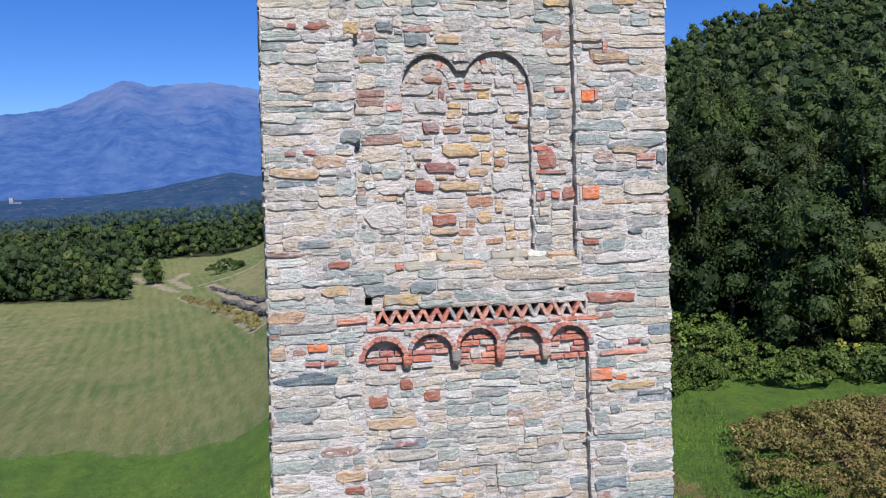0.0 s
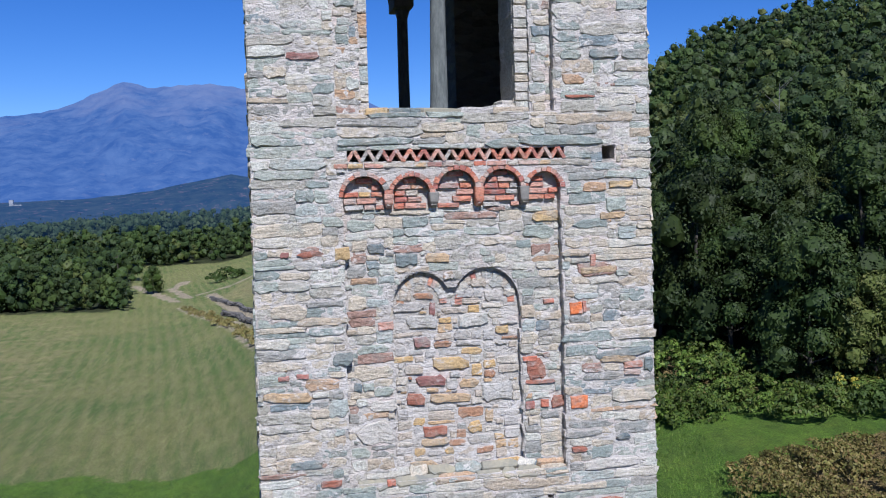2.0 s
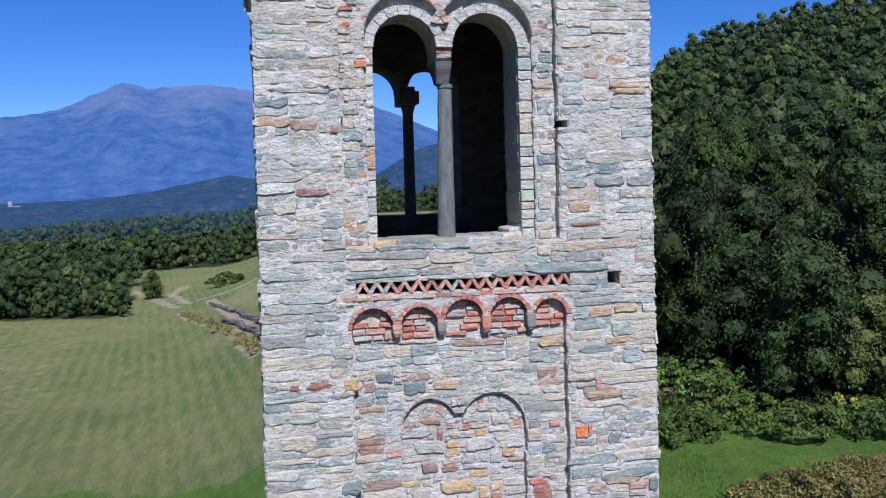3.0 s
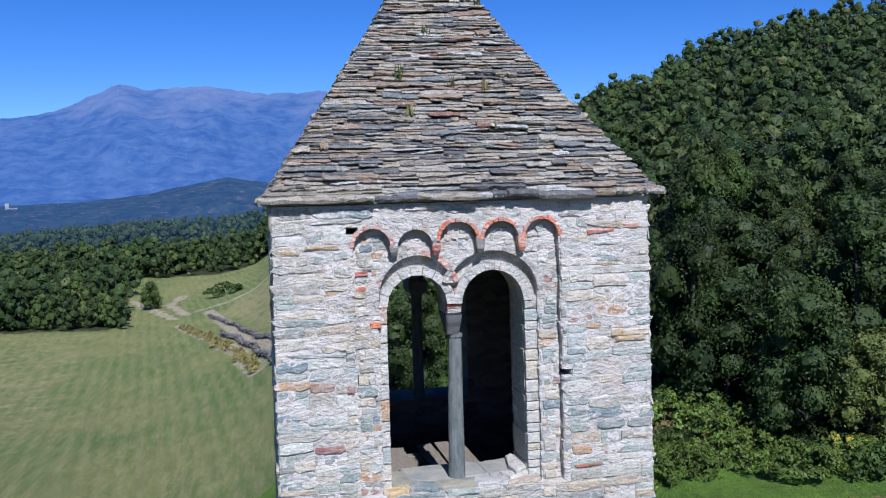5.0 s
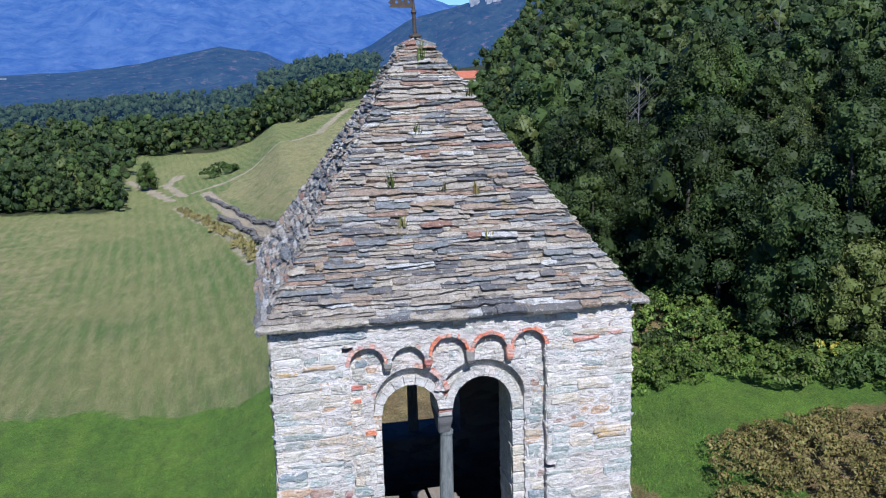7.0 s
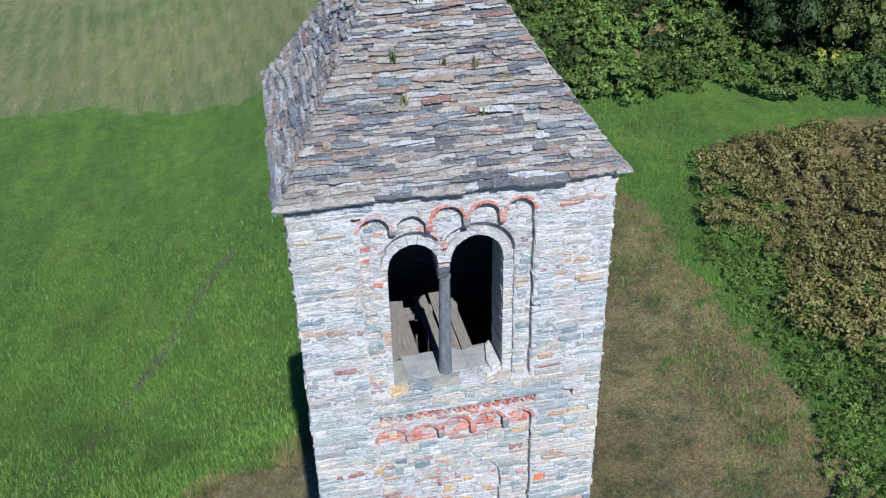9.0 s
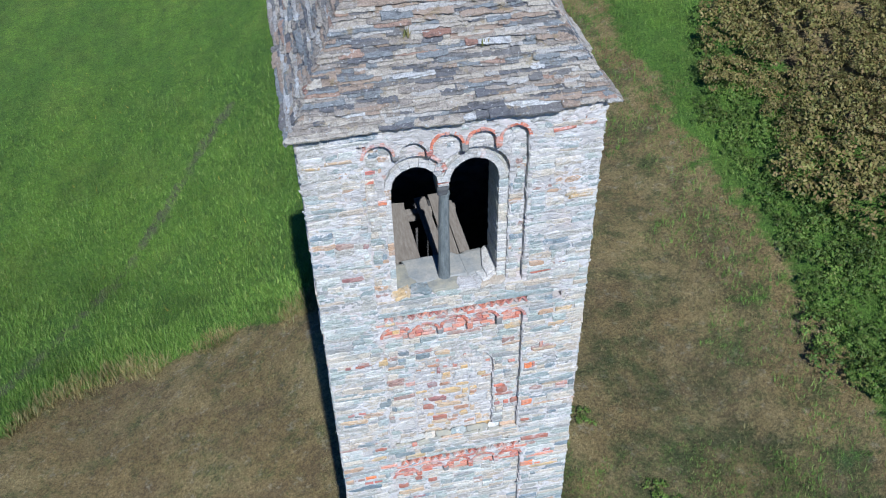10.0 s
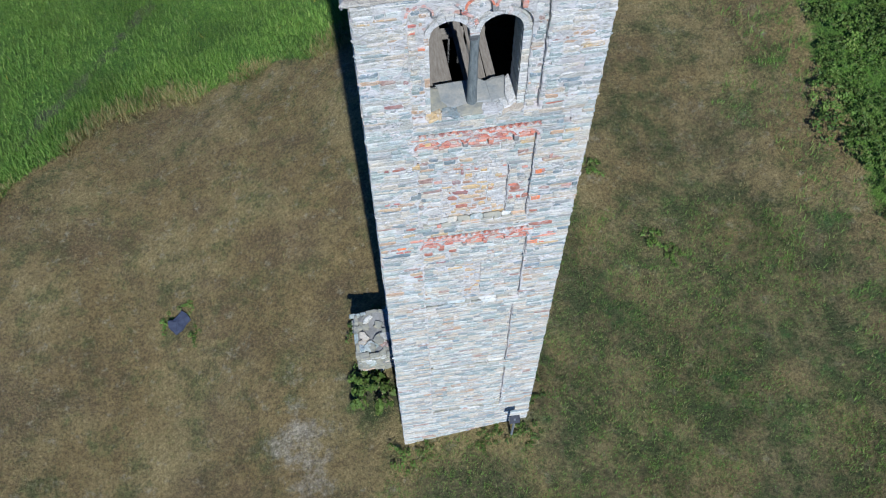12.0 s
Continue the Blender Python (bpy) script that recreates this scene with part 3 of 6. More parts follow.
def plate(name, loops, y0, y1, mat, parent, label="", turn=0.0):
    """A wall layer between two depths, with holes, from closed outlines in x and z."""
    pts, edges = [], []
    for loop in loops:
        n = len(pts)
        pts += [Vector(p) for p in loop]
        edges += [(n + i, n + (i + 1) % len(loop)) for i in range(len(loop))]
    co, _, tris, *_ = geometry.delaunay_2d_cdt(pts, edges, [], 0, 1e-5)
    tests = [inside(loop) for loop in loops]
    kept = []
    for t in tris:
        c = sum((co[i] for i in t), Vector((0, 0))) / len(t)
        if tests[0](c.x, c.y) and not any(q(c.x, c.y) for q in tests[1:]):
            kept.append(tuple(t))
    n = len(co)
    uses = collections.Counter(e for t in kept for e in zip(t, t[1:] + t[:1]))
    faces = [t for t in kept] + [tuple(n + i for i in reversed(t)) for t in kept]
    faces += [(b, a, n + a, n + b) for a, b in uses if (b, a) not in uses]
    me = bpy.data.meshes.new(name)
    me.from_pydata([(p.x, p.y, -(y0 - y1) / 2) for p in co] + [(p.x, p.y, (y0 - y1) / 2) for p in co], [], faces)
    rot = Matrix.Rotation(turn, 3, "Z")
    mid = Vector((0, DEPTH / 2, 0))
    for v in me.vertices:
        p = Vector((v.co.x, (y0 + y1) / 2 - v.co.z, v.co.y))
        p = rot @ (p - mid) + mid
        v.co = lean(*p)
    me.materials.append(mat)
    ob = new(name, me)
    ob.parent = parent
    return tagged(ob, label) if label else ob


def arc(cx, cz, r, a0, a1, n=12, rz=None):
    rz = rz or r
    return [(cx + r * math.cos(radians(a0 + (a1 - a0) * i / n)), cz + rz * math.sin(radians(a0 + (a1 - a0) * i / n))) for i in range(n + 1)]


def rect(x0, x1, z0, z1):
    return [(x0, z0), (x1, z0), (x1, z1), (x0, z1)]


def ragged(loop, amount, seed):
    """Breaks the long upright edges of an outline into uneven stone ends."""
    rr = random.Random(seed)
    out = []
    for p, q in zip(loop, loop[1:] + loop[:1]):
        out.append(p)
        long = abs(q[1] - p[1])
        if long > 0.3:
            t = rr.uniform(0.06, 0.14)
            while t < long - 0.08:
                f, off = t / long, rr.uniform(-amount, amount)
                step = min(0.006, 0.3 * (long - t))
                out.append((p[0] + (q[0] - p[0]) * f + off, p[1] + (q[1] - p[1]) * f))
                t += step
                nxt = rr.uniform(-amount, amount)
                out.append((p[0] + (q[0] - p[0]) * t / long + nxt, p[1] + (q[1] - p[1]) * t / long))
                t += rr.uniform(0.06, 0.16)
    return out


class Frieze:
    """A row of five little hanging arches."""

    def __init__(self, edges, spring, corbel, rise):
        self.edges, self.spring, self.corbel, self.rise = edges, spring, corbel, rise
        self.arches = [((a + b) / 2, (b - a) / 2 - 0.028) for a, b in zip(edges, edges[1:])]

    def outline(self, bottom):
        """The recessed field under the arches, from its foot."""
        pts = [(self.edges[0] + 0.028, bottom)]
        for i, (cx, r) in enumerate(self.arches):
            up = arc(cx, self.spring + self.rise[i], r, 180, 0, 12)
            pts += up
            if i < 4:
                b = self.edges[i + 1]
                pts += [(b - 0.026, self.corbel), (b + 0.026, self.corbel)]
        pts.append((self.edges[5] - 0.028, bottom))
        return pts


F_TOP = Frieze((-1.10, -0.70, -0.30, 0.12, 0.525, 0.915), 18.53, 18.45, (0.0, -0.02, 0.03, 0.03, 0.045))
F_MID = Frieze((-1.06, -0.63, -0.23, 0.18, 0.595, 0.96), 15.485, 15.37, (-0.03, -0.025, 0.02, 0.015, 0.01))
F_LOW = Frieze((-1.04, -0.63, -0.20, 0.20, 0.62, 1.045), 12.10, 11.99, (-0.04, -0.01, 0.035, 0.015, 0.0))
SAWS = [(-0.985, 0.975, 15.762, 15.862), (-0.90, 0.99, 12.375, 12.495)]
HOLES = [(1.335, 1.455, 15.745, 15.865), (-1.135, -1.03, 18.65, 18.71), (-0.99, -0.925, 12.545, 12.62), (0.745, 0.80, 12.555, 12.63), (-1.06, -0.95, 17.235, 17.31), (0.87, 0.985, 17.21, 17.275), (-0.935, -0.885, 17.07, 17.20)]
TWIN_OUT = [(-0.845, 16.19)] + arc(-0.475, 18.03, 0.37, 180, 18, 14, 0.40) + arc(0.245, 18.05, 0.445, 165, 0, 16, 0.40) + [(0.69, 16.19)]
TWIN_IN = [(-0.765, 16.19)] + arc(-0.475, 17.95, 0.29, 180, 0, 14, 0.295) + [(-0.185, 17.84), (-0.05, 17.84)] + arc(0.257, 17.95, 0.307, 180, 0, 16, 0.315) + [(0.564, 16.19)]
NICHE = [(-0.61, 12.885)] + arc(-0.345, 14.46, 0.265, 180, 30, 12, 0.30) + arc(0.235, 14.44, 0.315, 150, 0, 14, 0.345) + [(0.55, 12.885)]
NICHE_LOW = rect(-0.16, 0.17, 9.45, 11.0)
P_TOP, P_MID, P_LOW = F_TOP.outline(16.19), F_MID.outline(12.885), F_LOW.outline(9.22)
P_FOUR, P_FIVE = rect(-0.97, 0.93, 5.25, 8.85), rect(-0.96, 0.95, 1.65, 4.85)
PANELS = [ragged(p, 0.013, k) for k, p in enumerate((P_TOP, P_MID, P_LOW, P_FOUR, P_FIVE))]
TWIN_OUT, TWIN_IN, NICHE, NICHE_LOW = ragged(TWIN_OUT, 0.010, 11), ragged(TWIN_IN, 0.007, 12), ragged(NICHE, 0.016, 13), ragged(NICHE_LOW, 0.016, 14)

tower = empty("bell_tower", "tall square rubble-stone bell tower standing alone in the meadow", "bell tower", (0, 0, 0))
ZB = -2.2


wall_front = plate("wall_front", [rect(-HALF, HALF, ZB, 18.92)] + PANELS + [rect(*s) for s in SAWS] + [rect(*h) for h in HOLES], 0.0, 0.085, MORTAR, tower)
plate("panel_layer", [rect(-HALF + 0.004, HALF - 0.004, ZB, 18.92), TWIN_OUT, NICHE, NICHE_LOW] + [rect(*s) for s in SAWS] + [rect(*h) for h in HOLES], 0.086, 0.165, MORTAR, tower)
plate("inner_leaf", [rect(-HALF + 0.004, HALF - 0.004, ZB, 18.92), TWIN_IN] + [rect(*h) for h in HOLES], 0.166, 0.62, STONE, tower)
plate("niche_bed", [NICHE], 0.150, 0.1655, MORTAR, tower)
plate("niche_bed", [NICHE_LOW], 0.104, 0.1655, MORTAR, tower)
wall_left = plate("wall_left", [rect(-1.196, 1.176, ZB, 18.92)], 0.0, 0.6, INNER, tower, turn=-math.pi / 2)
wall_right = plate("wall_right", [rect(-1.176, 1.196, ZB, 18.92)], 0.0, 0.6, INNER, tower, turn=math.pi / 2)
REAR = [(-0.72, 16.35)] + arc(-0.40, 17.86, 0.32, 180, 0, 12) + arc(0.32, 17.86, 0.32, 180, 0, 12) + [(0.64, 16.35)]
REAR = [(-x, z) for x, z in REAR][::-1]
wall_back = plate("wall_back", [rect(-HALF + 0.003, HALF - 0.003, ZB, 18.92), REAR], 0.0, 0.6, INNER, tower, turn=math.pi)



def lumps(x, z, size, seed):
    """Smooth random lumps of a given size, 0 to 1."""
    table = np.random.default_rng(seed).random((64, 256))
    u, v = x / size + 500, z / size + 500
    i, j = np.floor(u).astype(int), np.floor(v).astype(int)
    fu, fv = u - i, v - j
    fu, fv = fu * fu * (3 - 2 * fu), fv * fv * (3 - 2 * fv)
    a, b = table[i % 64, j % 256], table[(i + 1) % 64, j % 256]
    c, d = table[i % 64, (j + 1) % 256], table[(i + 1) % 64, (j + 1) % 256]
    return (a * (1 - fu) + b * fu) * (1 - fv) + (c * (1 - fu) + d * fu) * fv


def covers(loop, x, z):
    hit = np.zeros(x.shape, bool)
    for (x0, z0), (x1, z1) in zip(loop, loop[1:] + loop[:1]):
        if z0 != z1:
            hit ^= ((z0 > z) != (z1 > z)) & (x < (x1 - x0) * (z - z0) / (z1 - z0) + x0)
    return hit


def mortar_bed(z0, z1, step):
    """Lime mortar pressed roughly between the stones, over the edges of some."""
    xs, zs = np.arange(-HALF + 0.002, HALF, step), np.arange(z0, z1, step)
    x, z = np.meshgrid(xs, zs)
    zone = np.zeros(x.shape, int)
    for p in PANELS:
        zone[covers(p, x, z)] = 1
    zone[covers(NICHE, x, z)] = 2
    zone[covers(NICHE_LOW, x, z)] = 3
    gap = covers(TWIN_OUT, x, z)
    for r in SAWS + HOLES:
        gap |= covers(rect(*r), x, z)
    thick = 0.38 * lumps(x, z, 0.17, 1) + 0.32 * lumps(x, z * 1.5, 0.065, 2) + 0.30 * lumps(x, z, 0.03, 3)
    y = np.choose(zone, (0.0, 0.085, 0.153, 0.103)) - 0.0025 - 0.005 * sm(16.0, 16.6, z) - 0.044 * (thick - 0.45)
    k = (HALF + BATTER * (TOPZ - z)) / HALF
    v = np.stack([x * k, (y - DEPTH / 2) * k + DEPTH / 2, z], -1).reshape(-1, 3)
    idx = np.arange(x.size).reshape(x.shape)
    q = np.stack([idx[:-1, :-1], idx[:-1, 1:], idx[1:, 1:], idx[1:, :-1]], -1).reshape(-1, 4)
    zf, gf = zone.reshape(-1)[q], gap.reshape(-1)[q]
    q = q[(zf.min(1) == zf.max(1)) & ~gf.any(1)]
    return link_mesh("mortar_bed", v, q, MORTAR, wall_front, True)


mortar_bed(9.25, 18.9, 0.018)

# facing stones: templates in a unit square, shared by all
def stone_shape(seed, short=False, block=False):
    """A flat-faced slab with broken corners; its edge dips into the mortar."""
    rng = random.Random(seed)
    wide = 0.05 if block else 0.26
    cut = [(rng.uniform(0.01, wide), rng.uniform(0.04, 0.16 if block else 0.47)) for _ in range(4)]
    dip = [rng.uniform(-0.03, 0.02) if block else rng.uniform(-0.13, 0.06) for _ in range(4)]
    taper = 0.0 if block else rng.choice((0.0, 0.0, 0.25, -0.25, 0.4, -0.4)) * rng.random()
    (a, b), (c, d), (e, f), (g, h) = cut
    ring = [(0.5, 0.5 - b), (0.5 - a, 0.5), (0.17, 0.5 + dip[0]), (-0.17, 0.5 + dip[1]), (-0.5 + c, 0.5), (-0.5, 0.5 - d),
            (-0.5, -0.5 + f), (-0.5 + e, -0.5), (-0.15, -0.5 - dip[2]), (0.19, -0.5 - dip[3]), (0.5 - g, -0.5), (0.5, -0.5 + h)]
    if short:
        ring = [ring[k] for k in (0, 1, 3, 4, 6, 7, 9, 10)]
    rag = 0.015 if block else 0.04
    ring = [(x + rng.uniform(-rag, rag), z * (1 - taper * x) + 1.3 * rng.uniform(-rag, rag)) for x, z in ring]
    n = len(ring)
    slope, roll = rng.uniform(-0.5, 0.5), rng.uniform(-0.25, 0.25)
    verts = [(x, 1.0, z) for x, z in ring]
    verts += [(x, -0.25 + rng.uniform(-0.3, 0.2), z) for x, z in ring]
    verts += [(x * rng.uniform(0.92, 0.98), -0.9 + slope * x + roll * z + rng.uniform(-0.16, 0.16), z * rng.uniform(0.78, 0.93)) for x, z in ring]
    verts += [(rng.uniform(-0.15, 0.15), -1.0 + rng.uniform(-0.12, 0.1), rng.uniform(-0.15, 0.15))]
    faces = []
    for i in range(n):
        j = (i + 1) % n
        faces += [(i, j, n + j, n + i), (n + i, n + j, 2 * n + j, 2 * n + i), (2 * n + i, 2 * n + j, 3 * n)]
    return verts, faces


SHAPES = [stone_shape(s) for s in range(26)] + [stone_shape(s + 200, False, True) for s in range(8)]
SHAPE_ARRAYS = [np.array(v) for v, _ in SHAPES]
PLAIN = [stone_shape(s + 90, True) for s in range(12)]
PLAIN_ARRAYS = [np.array(v) for v, _ in PLAIN]
STONE_MESHES = {}


def stone_mesh(k, mat):
    if (k, mat.name) not in STONE_MESHES:
        me = bpy.data.meshes.new("stone")
        me.from_pydata(SHAPES[k][0], [], SHAPES[k][1])
        me.materials.append(mat)
        STONE_MESHES[k, mat.name] = me
    return STONE_MESHES[k, mat.name]


def split(xa, xb, za, zb, keep, rng, out, depth):
    """Keeps a stone that lies wholly in the field, and breaks one that does not."""
    if xb - xa < 0.035 or zb - za < 0.022:
        return
    tests = [keep(xa + f * (xb - xa), za + g * (zb - za)) for f in (0.04, 0.5, 0.96) for g in (0.06, 0.94)]
    if all(tests):
        out.append((xa, xb, za, zb))
        return
    for part_cut in (0.15, 0.3, 0.45, 0.6):
        w, h = (xb - xa) * part_cut, (zb - za) * part_cut
        for q in ((xa + w, xb, za, zb), (xa, xb - w, za, zb), (xa, xb, za + h, zb), (xa, xb, za, zb - h)):
            if q[1] - q[0] > 0.07 and q[3] - q[2] > 0.03 and all(keep(q[0] + f * (q[1] - q[0]), q[2] + g * (q[3] - q[2])) for f in (0.04, 0.5, 0.96) for g in (0.06, 0.94)):
                out.append(q)
                return
    if any(tests) and depth < 4:
        if (xb - xa) > 1.3 * (zb - za):
            m = xa + (xb - xa) * rng.uniform(0.4, 0.6)
            split(xa, m, za, zb, keep, rng, out, depth + 1)
            split(m, xb, za, zb, keep, rng, out, depth + 1)
        else:
            m = za + (zb - za) * rng.uniform(0.4, 0.6)
            split(xa, xb, za, m, keep, rng, out, depth + 1)
            split(xa, xb, m, zb, keep, rng, out, depth + 1)


def pack(x0, x1, z0, z1, keep, rng, w_range, h_range):
    """Rubble laid from the bottom up: each stone goes on the lowest free stretch."""
    cell = 0.015
    n = max(3, int((x1 - x0) / cell))
    top = np.full(n, z0) + np.array([rng.uniform(0, 0.004) for _ in range(n)])
    out = []
    while True:
        i = int(np.argmin(top))
        z = top[i]
        if z > z1 - 0.02:
            return out
        a = i
        while a > 0 and abs(top[a - 1] - z) < 0.024:
            a -= 1
        b = i
        while b < n - 1 and abs(top[b + 1] - z) < 0.024:
            b += 1
        room = b - a + 1
        w = int(rng.triangular(*w_range) / cell)
        h = rng.triangular(*h_range)
        if room - w < 0.09 / cell:
            w = room
        if room < 0.08 / cell:
            near = [top[k] for k in (a - 1, b + 1) if 0 <= k < n]
            h = max(0.015, min(near) - z) if near else h
            w = room
        else:
            h = min(h, w * cell * 0.8)
        if w < room and rng.random() < 0.5:
            a = b - w + 1
        b = a + w - 1
        z = top[a : b + 1].max()
        top[a : b + 1] = z + h
        xa, xb, za, zb = x0 + a * cell, x0 + (b + 1) * cell, z, min(z + h, z1)
        if xb - xa < 0.05 or zb - za < 0.025:
            continue
        split(xa, xb, za, zb, keep, rng, out, 0)


class Joined:
    """Many small bodies gathered into one mesh."""

    known = {}

    def __init__(self):
        self.v, self.corners, self.counts, self.n = [], [], [], 0

    def add(self, verts, faces):
        if id(faces) not in Joined.known:
            Joined.known[id(faces)] = (faces, *flat_faces(faces))
        _, corners, counts = Joined.known[id(faces)]
        self.v.append(verts)
        self.corners.append(corners + self.n)
        self.counts.append(counts)
        self.n += len(verts)

    def link(self, name, mat, parent, label="", kind="stuff"):
        if not self.v:
            return None
        ob = link_arrays(name, np.concatenate(self.v), np.concatenate(self.corners), np.concatenate(self.counts), mat, parent)
        return tagged(ob, label, kind=kind)


SIDE = {"front": 0.0, "left": -math.pi / 2, "right": math.pi / 2, "back": math.pi}


def side_matrix(side):
    mid = Matrix.Translation((0, DEPTH / 2, 0))
    return mid @ Matrix.Rotation(SIDE[side], 4, "Z") @ mid.inverted()


def stone_pose(side, xa, xb, za, zb, y, proud, tilt):
    x, z = (xa + xb) / 2, (za + zb) / 2
    p = side_matrix(side) @ Vector((x, y, z))
    k = (HALF + BATTER * (TOPZ - z)) / HALF
    m = Matrix.Translation(lean(*p)) @ Matrix.Rotation(SIDE[side], 4, "Z") @ Matrix.Rotation(tilt, 4, "Y")
    return m @ Matrix.Diagonal(((xb - xa) * k * 1.04, proud, (zb - za) * 1.05, 1))


def lay(side, y, stones, mat, rng, joined, wall=None, singles=0, loose=1.0):
    """Sets the stones: the first ones as pieces of their own, the rest joined."""
    for n, (xa, xb, za, zb) in enumerate(stones):
        if loose < 1 and rng.random() < 0.06:
            continue
        sx, sz = (xb - xa) * (1 - rng.uniform(0.90, 1.05) * loose) / 2, (zb - za) * (1 - rng.uniform(0.84, 1.08) * loose) / 2
        xa, xb, za, zb = xa + sx, xb - sx, za + sz, zb - sz
        m = stone_pose(side, xa, xb, za, zb, y, rng.triangular(0.004, 0.031, 0.013), rng.gauss(0, 0.025))
        k = rng.randrange(26)
        if n < singles:
            ob = new("stone", stone_mesh(k, mat))
            ob.parent = wall
            ob.matrix_local = m
        else:
            mm = np.array(m)
            arrays, shapes = (SHAPE_ARRAYS, SHAPES) if side == "front" else (PLAIN_ARRAYS, PLAIN)
            k %= len(shapes)
            joined.add(arrays[k] @ mm[:3, :3].T + mm[:3, 3], shapes[k][1])


panel_tests = [inside(p) for p in PANELS]
cut_tests = [inside(rect(*s)) for s in SAWS] + [inside(rect(*h)) for h in HOLES]
in_niche, in_low, in_out = inside(NICHE), inside(NICHE_LOW), inside(TWIN_OUT)


# stones that stand out by their colour: x, z, width, height
def marked(mat, rows):
    rng = random.Random(len(rows))
    for x, z, w, h in rows:
        y = 0.149 if in_niche(x, z) else 0.085 if any(t(x, z) for t in panel_tests) else 0.0
        taken.append((x - w / 2, x + w / 2, z - h / 2, z + h / 2))
        ob = new("stone", stone_mesh(26 + rng.randrange(8) if mat in (BRICK, ORANGE) else rng.randrange(26), mat))
        ob.parent = wall_front
        ob.matrix_local = stone_pose("front", x - w / 2, x + w / 2, z - h / 2, z + h / 2, y, 0.028, rng.gauss(0, 0.03))


taken = []
marked(RUST, [(-1.54, 14.97, 0.07, 0.05), (-1.32, 14.97, 0.22, 0.05), (-1.2, 12.92, 0.18, 0.06), (-1.12, 10.91, 0.16, 0.07), (1.05, 13.04, 0.14, 0.05), (1.23, 12.52, 0.44, 0.09), (-1.34, 16.68, 0.27, 0.07), (-1.13, 17.22, 0.07, 0.07), (1.13, 16.32, 0.27, 0.03)])
marked(RUST, [(-0.65, 11.27, 0.2, 0.05), (-0.89, 11.67, 0.16, 0.11), (-0.64, 11.81, 0.11, 0.09), (-0.41, 11.69, 0.14, 0.09), (0.72, 13.69, 0.27, 0.04), (0.68, 13.81, 0.17, 0.19), (0.91, 13.49, 0.17, 0.12)])
marked(OCHRE, [(-1.05, 14.96, 0.13, 0.11), (-1.56, 13.72, 0.39, 0.08), (-1.24, 12.69, 0.22, 0.09), (1.27, 14.72, 0.33, 0.07), (1.42, 11.68, 0.45, 0.07), (-1.15, 11.04, 0.24, 0.1), (1.44, 13.88, 0.33, 0.07), (1.42, 15.22, 0.25, 0.06), (1.51, 15.51, 0.23, 0.06), (1.59, 17.54, 0.31, 0.05), (1.59, 17.6, 0.41, 0.07), (-1.67, 18.51, 0.2, 0.04), (-1.36, 18.54, 0.31, 0.04)])
marked(OCHRE, [(0.83, 15.24, 0.24, 0.08), (-0.2, 14.89, 0.21, 0.08), (-0.68, 12.59, 0.31, 0.1), (-0.76, 11.46, 0.4, 0.1), (-0.37, 10.91, 0.29, 0.05), (0.81, 15.22, 0.25, 0.07)])
marked(SLATE, [(-1.07, 14.03, 0.16, 0.11), (-1.42, 13.11, 0.28, 0.07), (1.5, 13.93, 0.5, 0.07), (1.74, 13.81, 0.09, 0.13), (1.48, 13.13, 0.13, 0.05), (-1.51, 11.92, 0.5, 0.08), (-1.51, 11.57, 0.1, 0.05), (1.62, 11.6, 0.3, 0.04), (1.25, 11.46, 0.09, 0.07), (-1.46, 11.97, 0.2, 0.04), (1.37, 16.71, 0.27, 0.09)])
marked(SLATE, [(-0.75, 14.99, 0.14, 0.09), (-0.48, 14.88, 0.19, 0.11), (-0.84, 12.68, 0.29, 0.1), (-0.48, 12.69, 0.21, 0.1), (-0.94, 13.75, 0.07, 0.07)])
marked(PALE, [(-1.15, 11.81, 0.23, 0.11), (-1.36, 14.87, 0.19, 0.08), (1.35, 12.88, 0.5, 0.09)])
marked(PALE, [(-0.72, 13.57, 0.23, 0.11), (-0.8, 13.32, 0.3, 0.2)])
marked(BRICK, [(-1.58, 13.89, 0.09, 0.04), (-1.42, 13.9, 0.1, 0.04), (1.13, 14.38, 0.03, 0.1), (1.59, 13.81, 0.17, 0.06), (1.58, 13.74, 0.15, 0.05), (1.22, 14.81, 0.05, 0.11), (-1.1, 12.42, 0.25, 0.04), (-1.44, 12.06, 0.13, 0.03), (-1.29, 12.06, 0.12, 0.04), (1.45, 12.1, 0.11, 0.04), (1.34, 12.0, 0.45, 0.04), (1.31, 18.6, 0.27, 0.04), (1.61, 18.64, 0.15, 0.04)])
marked(BRICK, [(-0.68, 14.29, 0.13, 0.07), (0.62, 13.47, 0.08, 0.07), (0.76, 13.48, 0.07, 0.07), (-0.68, 12.88, 0.07, 0.05), (0.63, 13.91, 0.13, 0.04), (0.82, 14.44, 0.1, 0.04), (-1.0, 18.28, 0.12, 0.04), (-1.03, 18.14, 0.13, 0.04)])
marked(ORANGE, [(1.06, 13.49, 0.16, 0.12), (1.05, 14.37, 0.11, 0.11), (-1.4, 12.2, 0.16, 0.06), (1.13, 11.8, 0.2, 0.11), (1.31, 11.77, 0.09, 0.06)])
marked(RUST, [(-0.28, 13.75, 0.25, 0.1), (-0.25, 13.28, 0.21, 0.09), (-0.35, 14.11, 0.14, 0.1), (-0.25, 14.41, 0.05, 0.12), (-0.42, 13.59, 0.16, 0.1)])
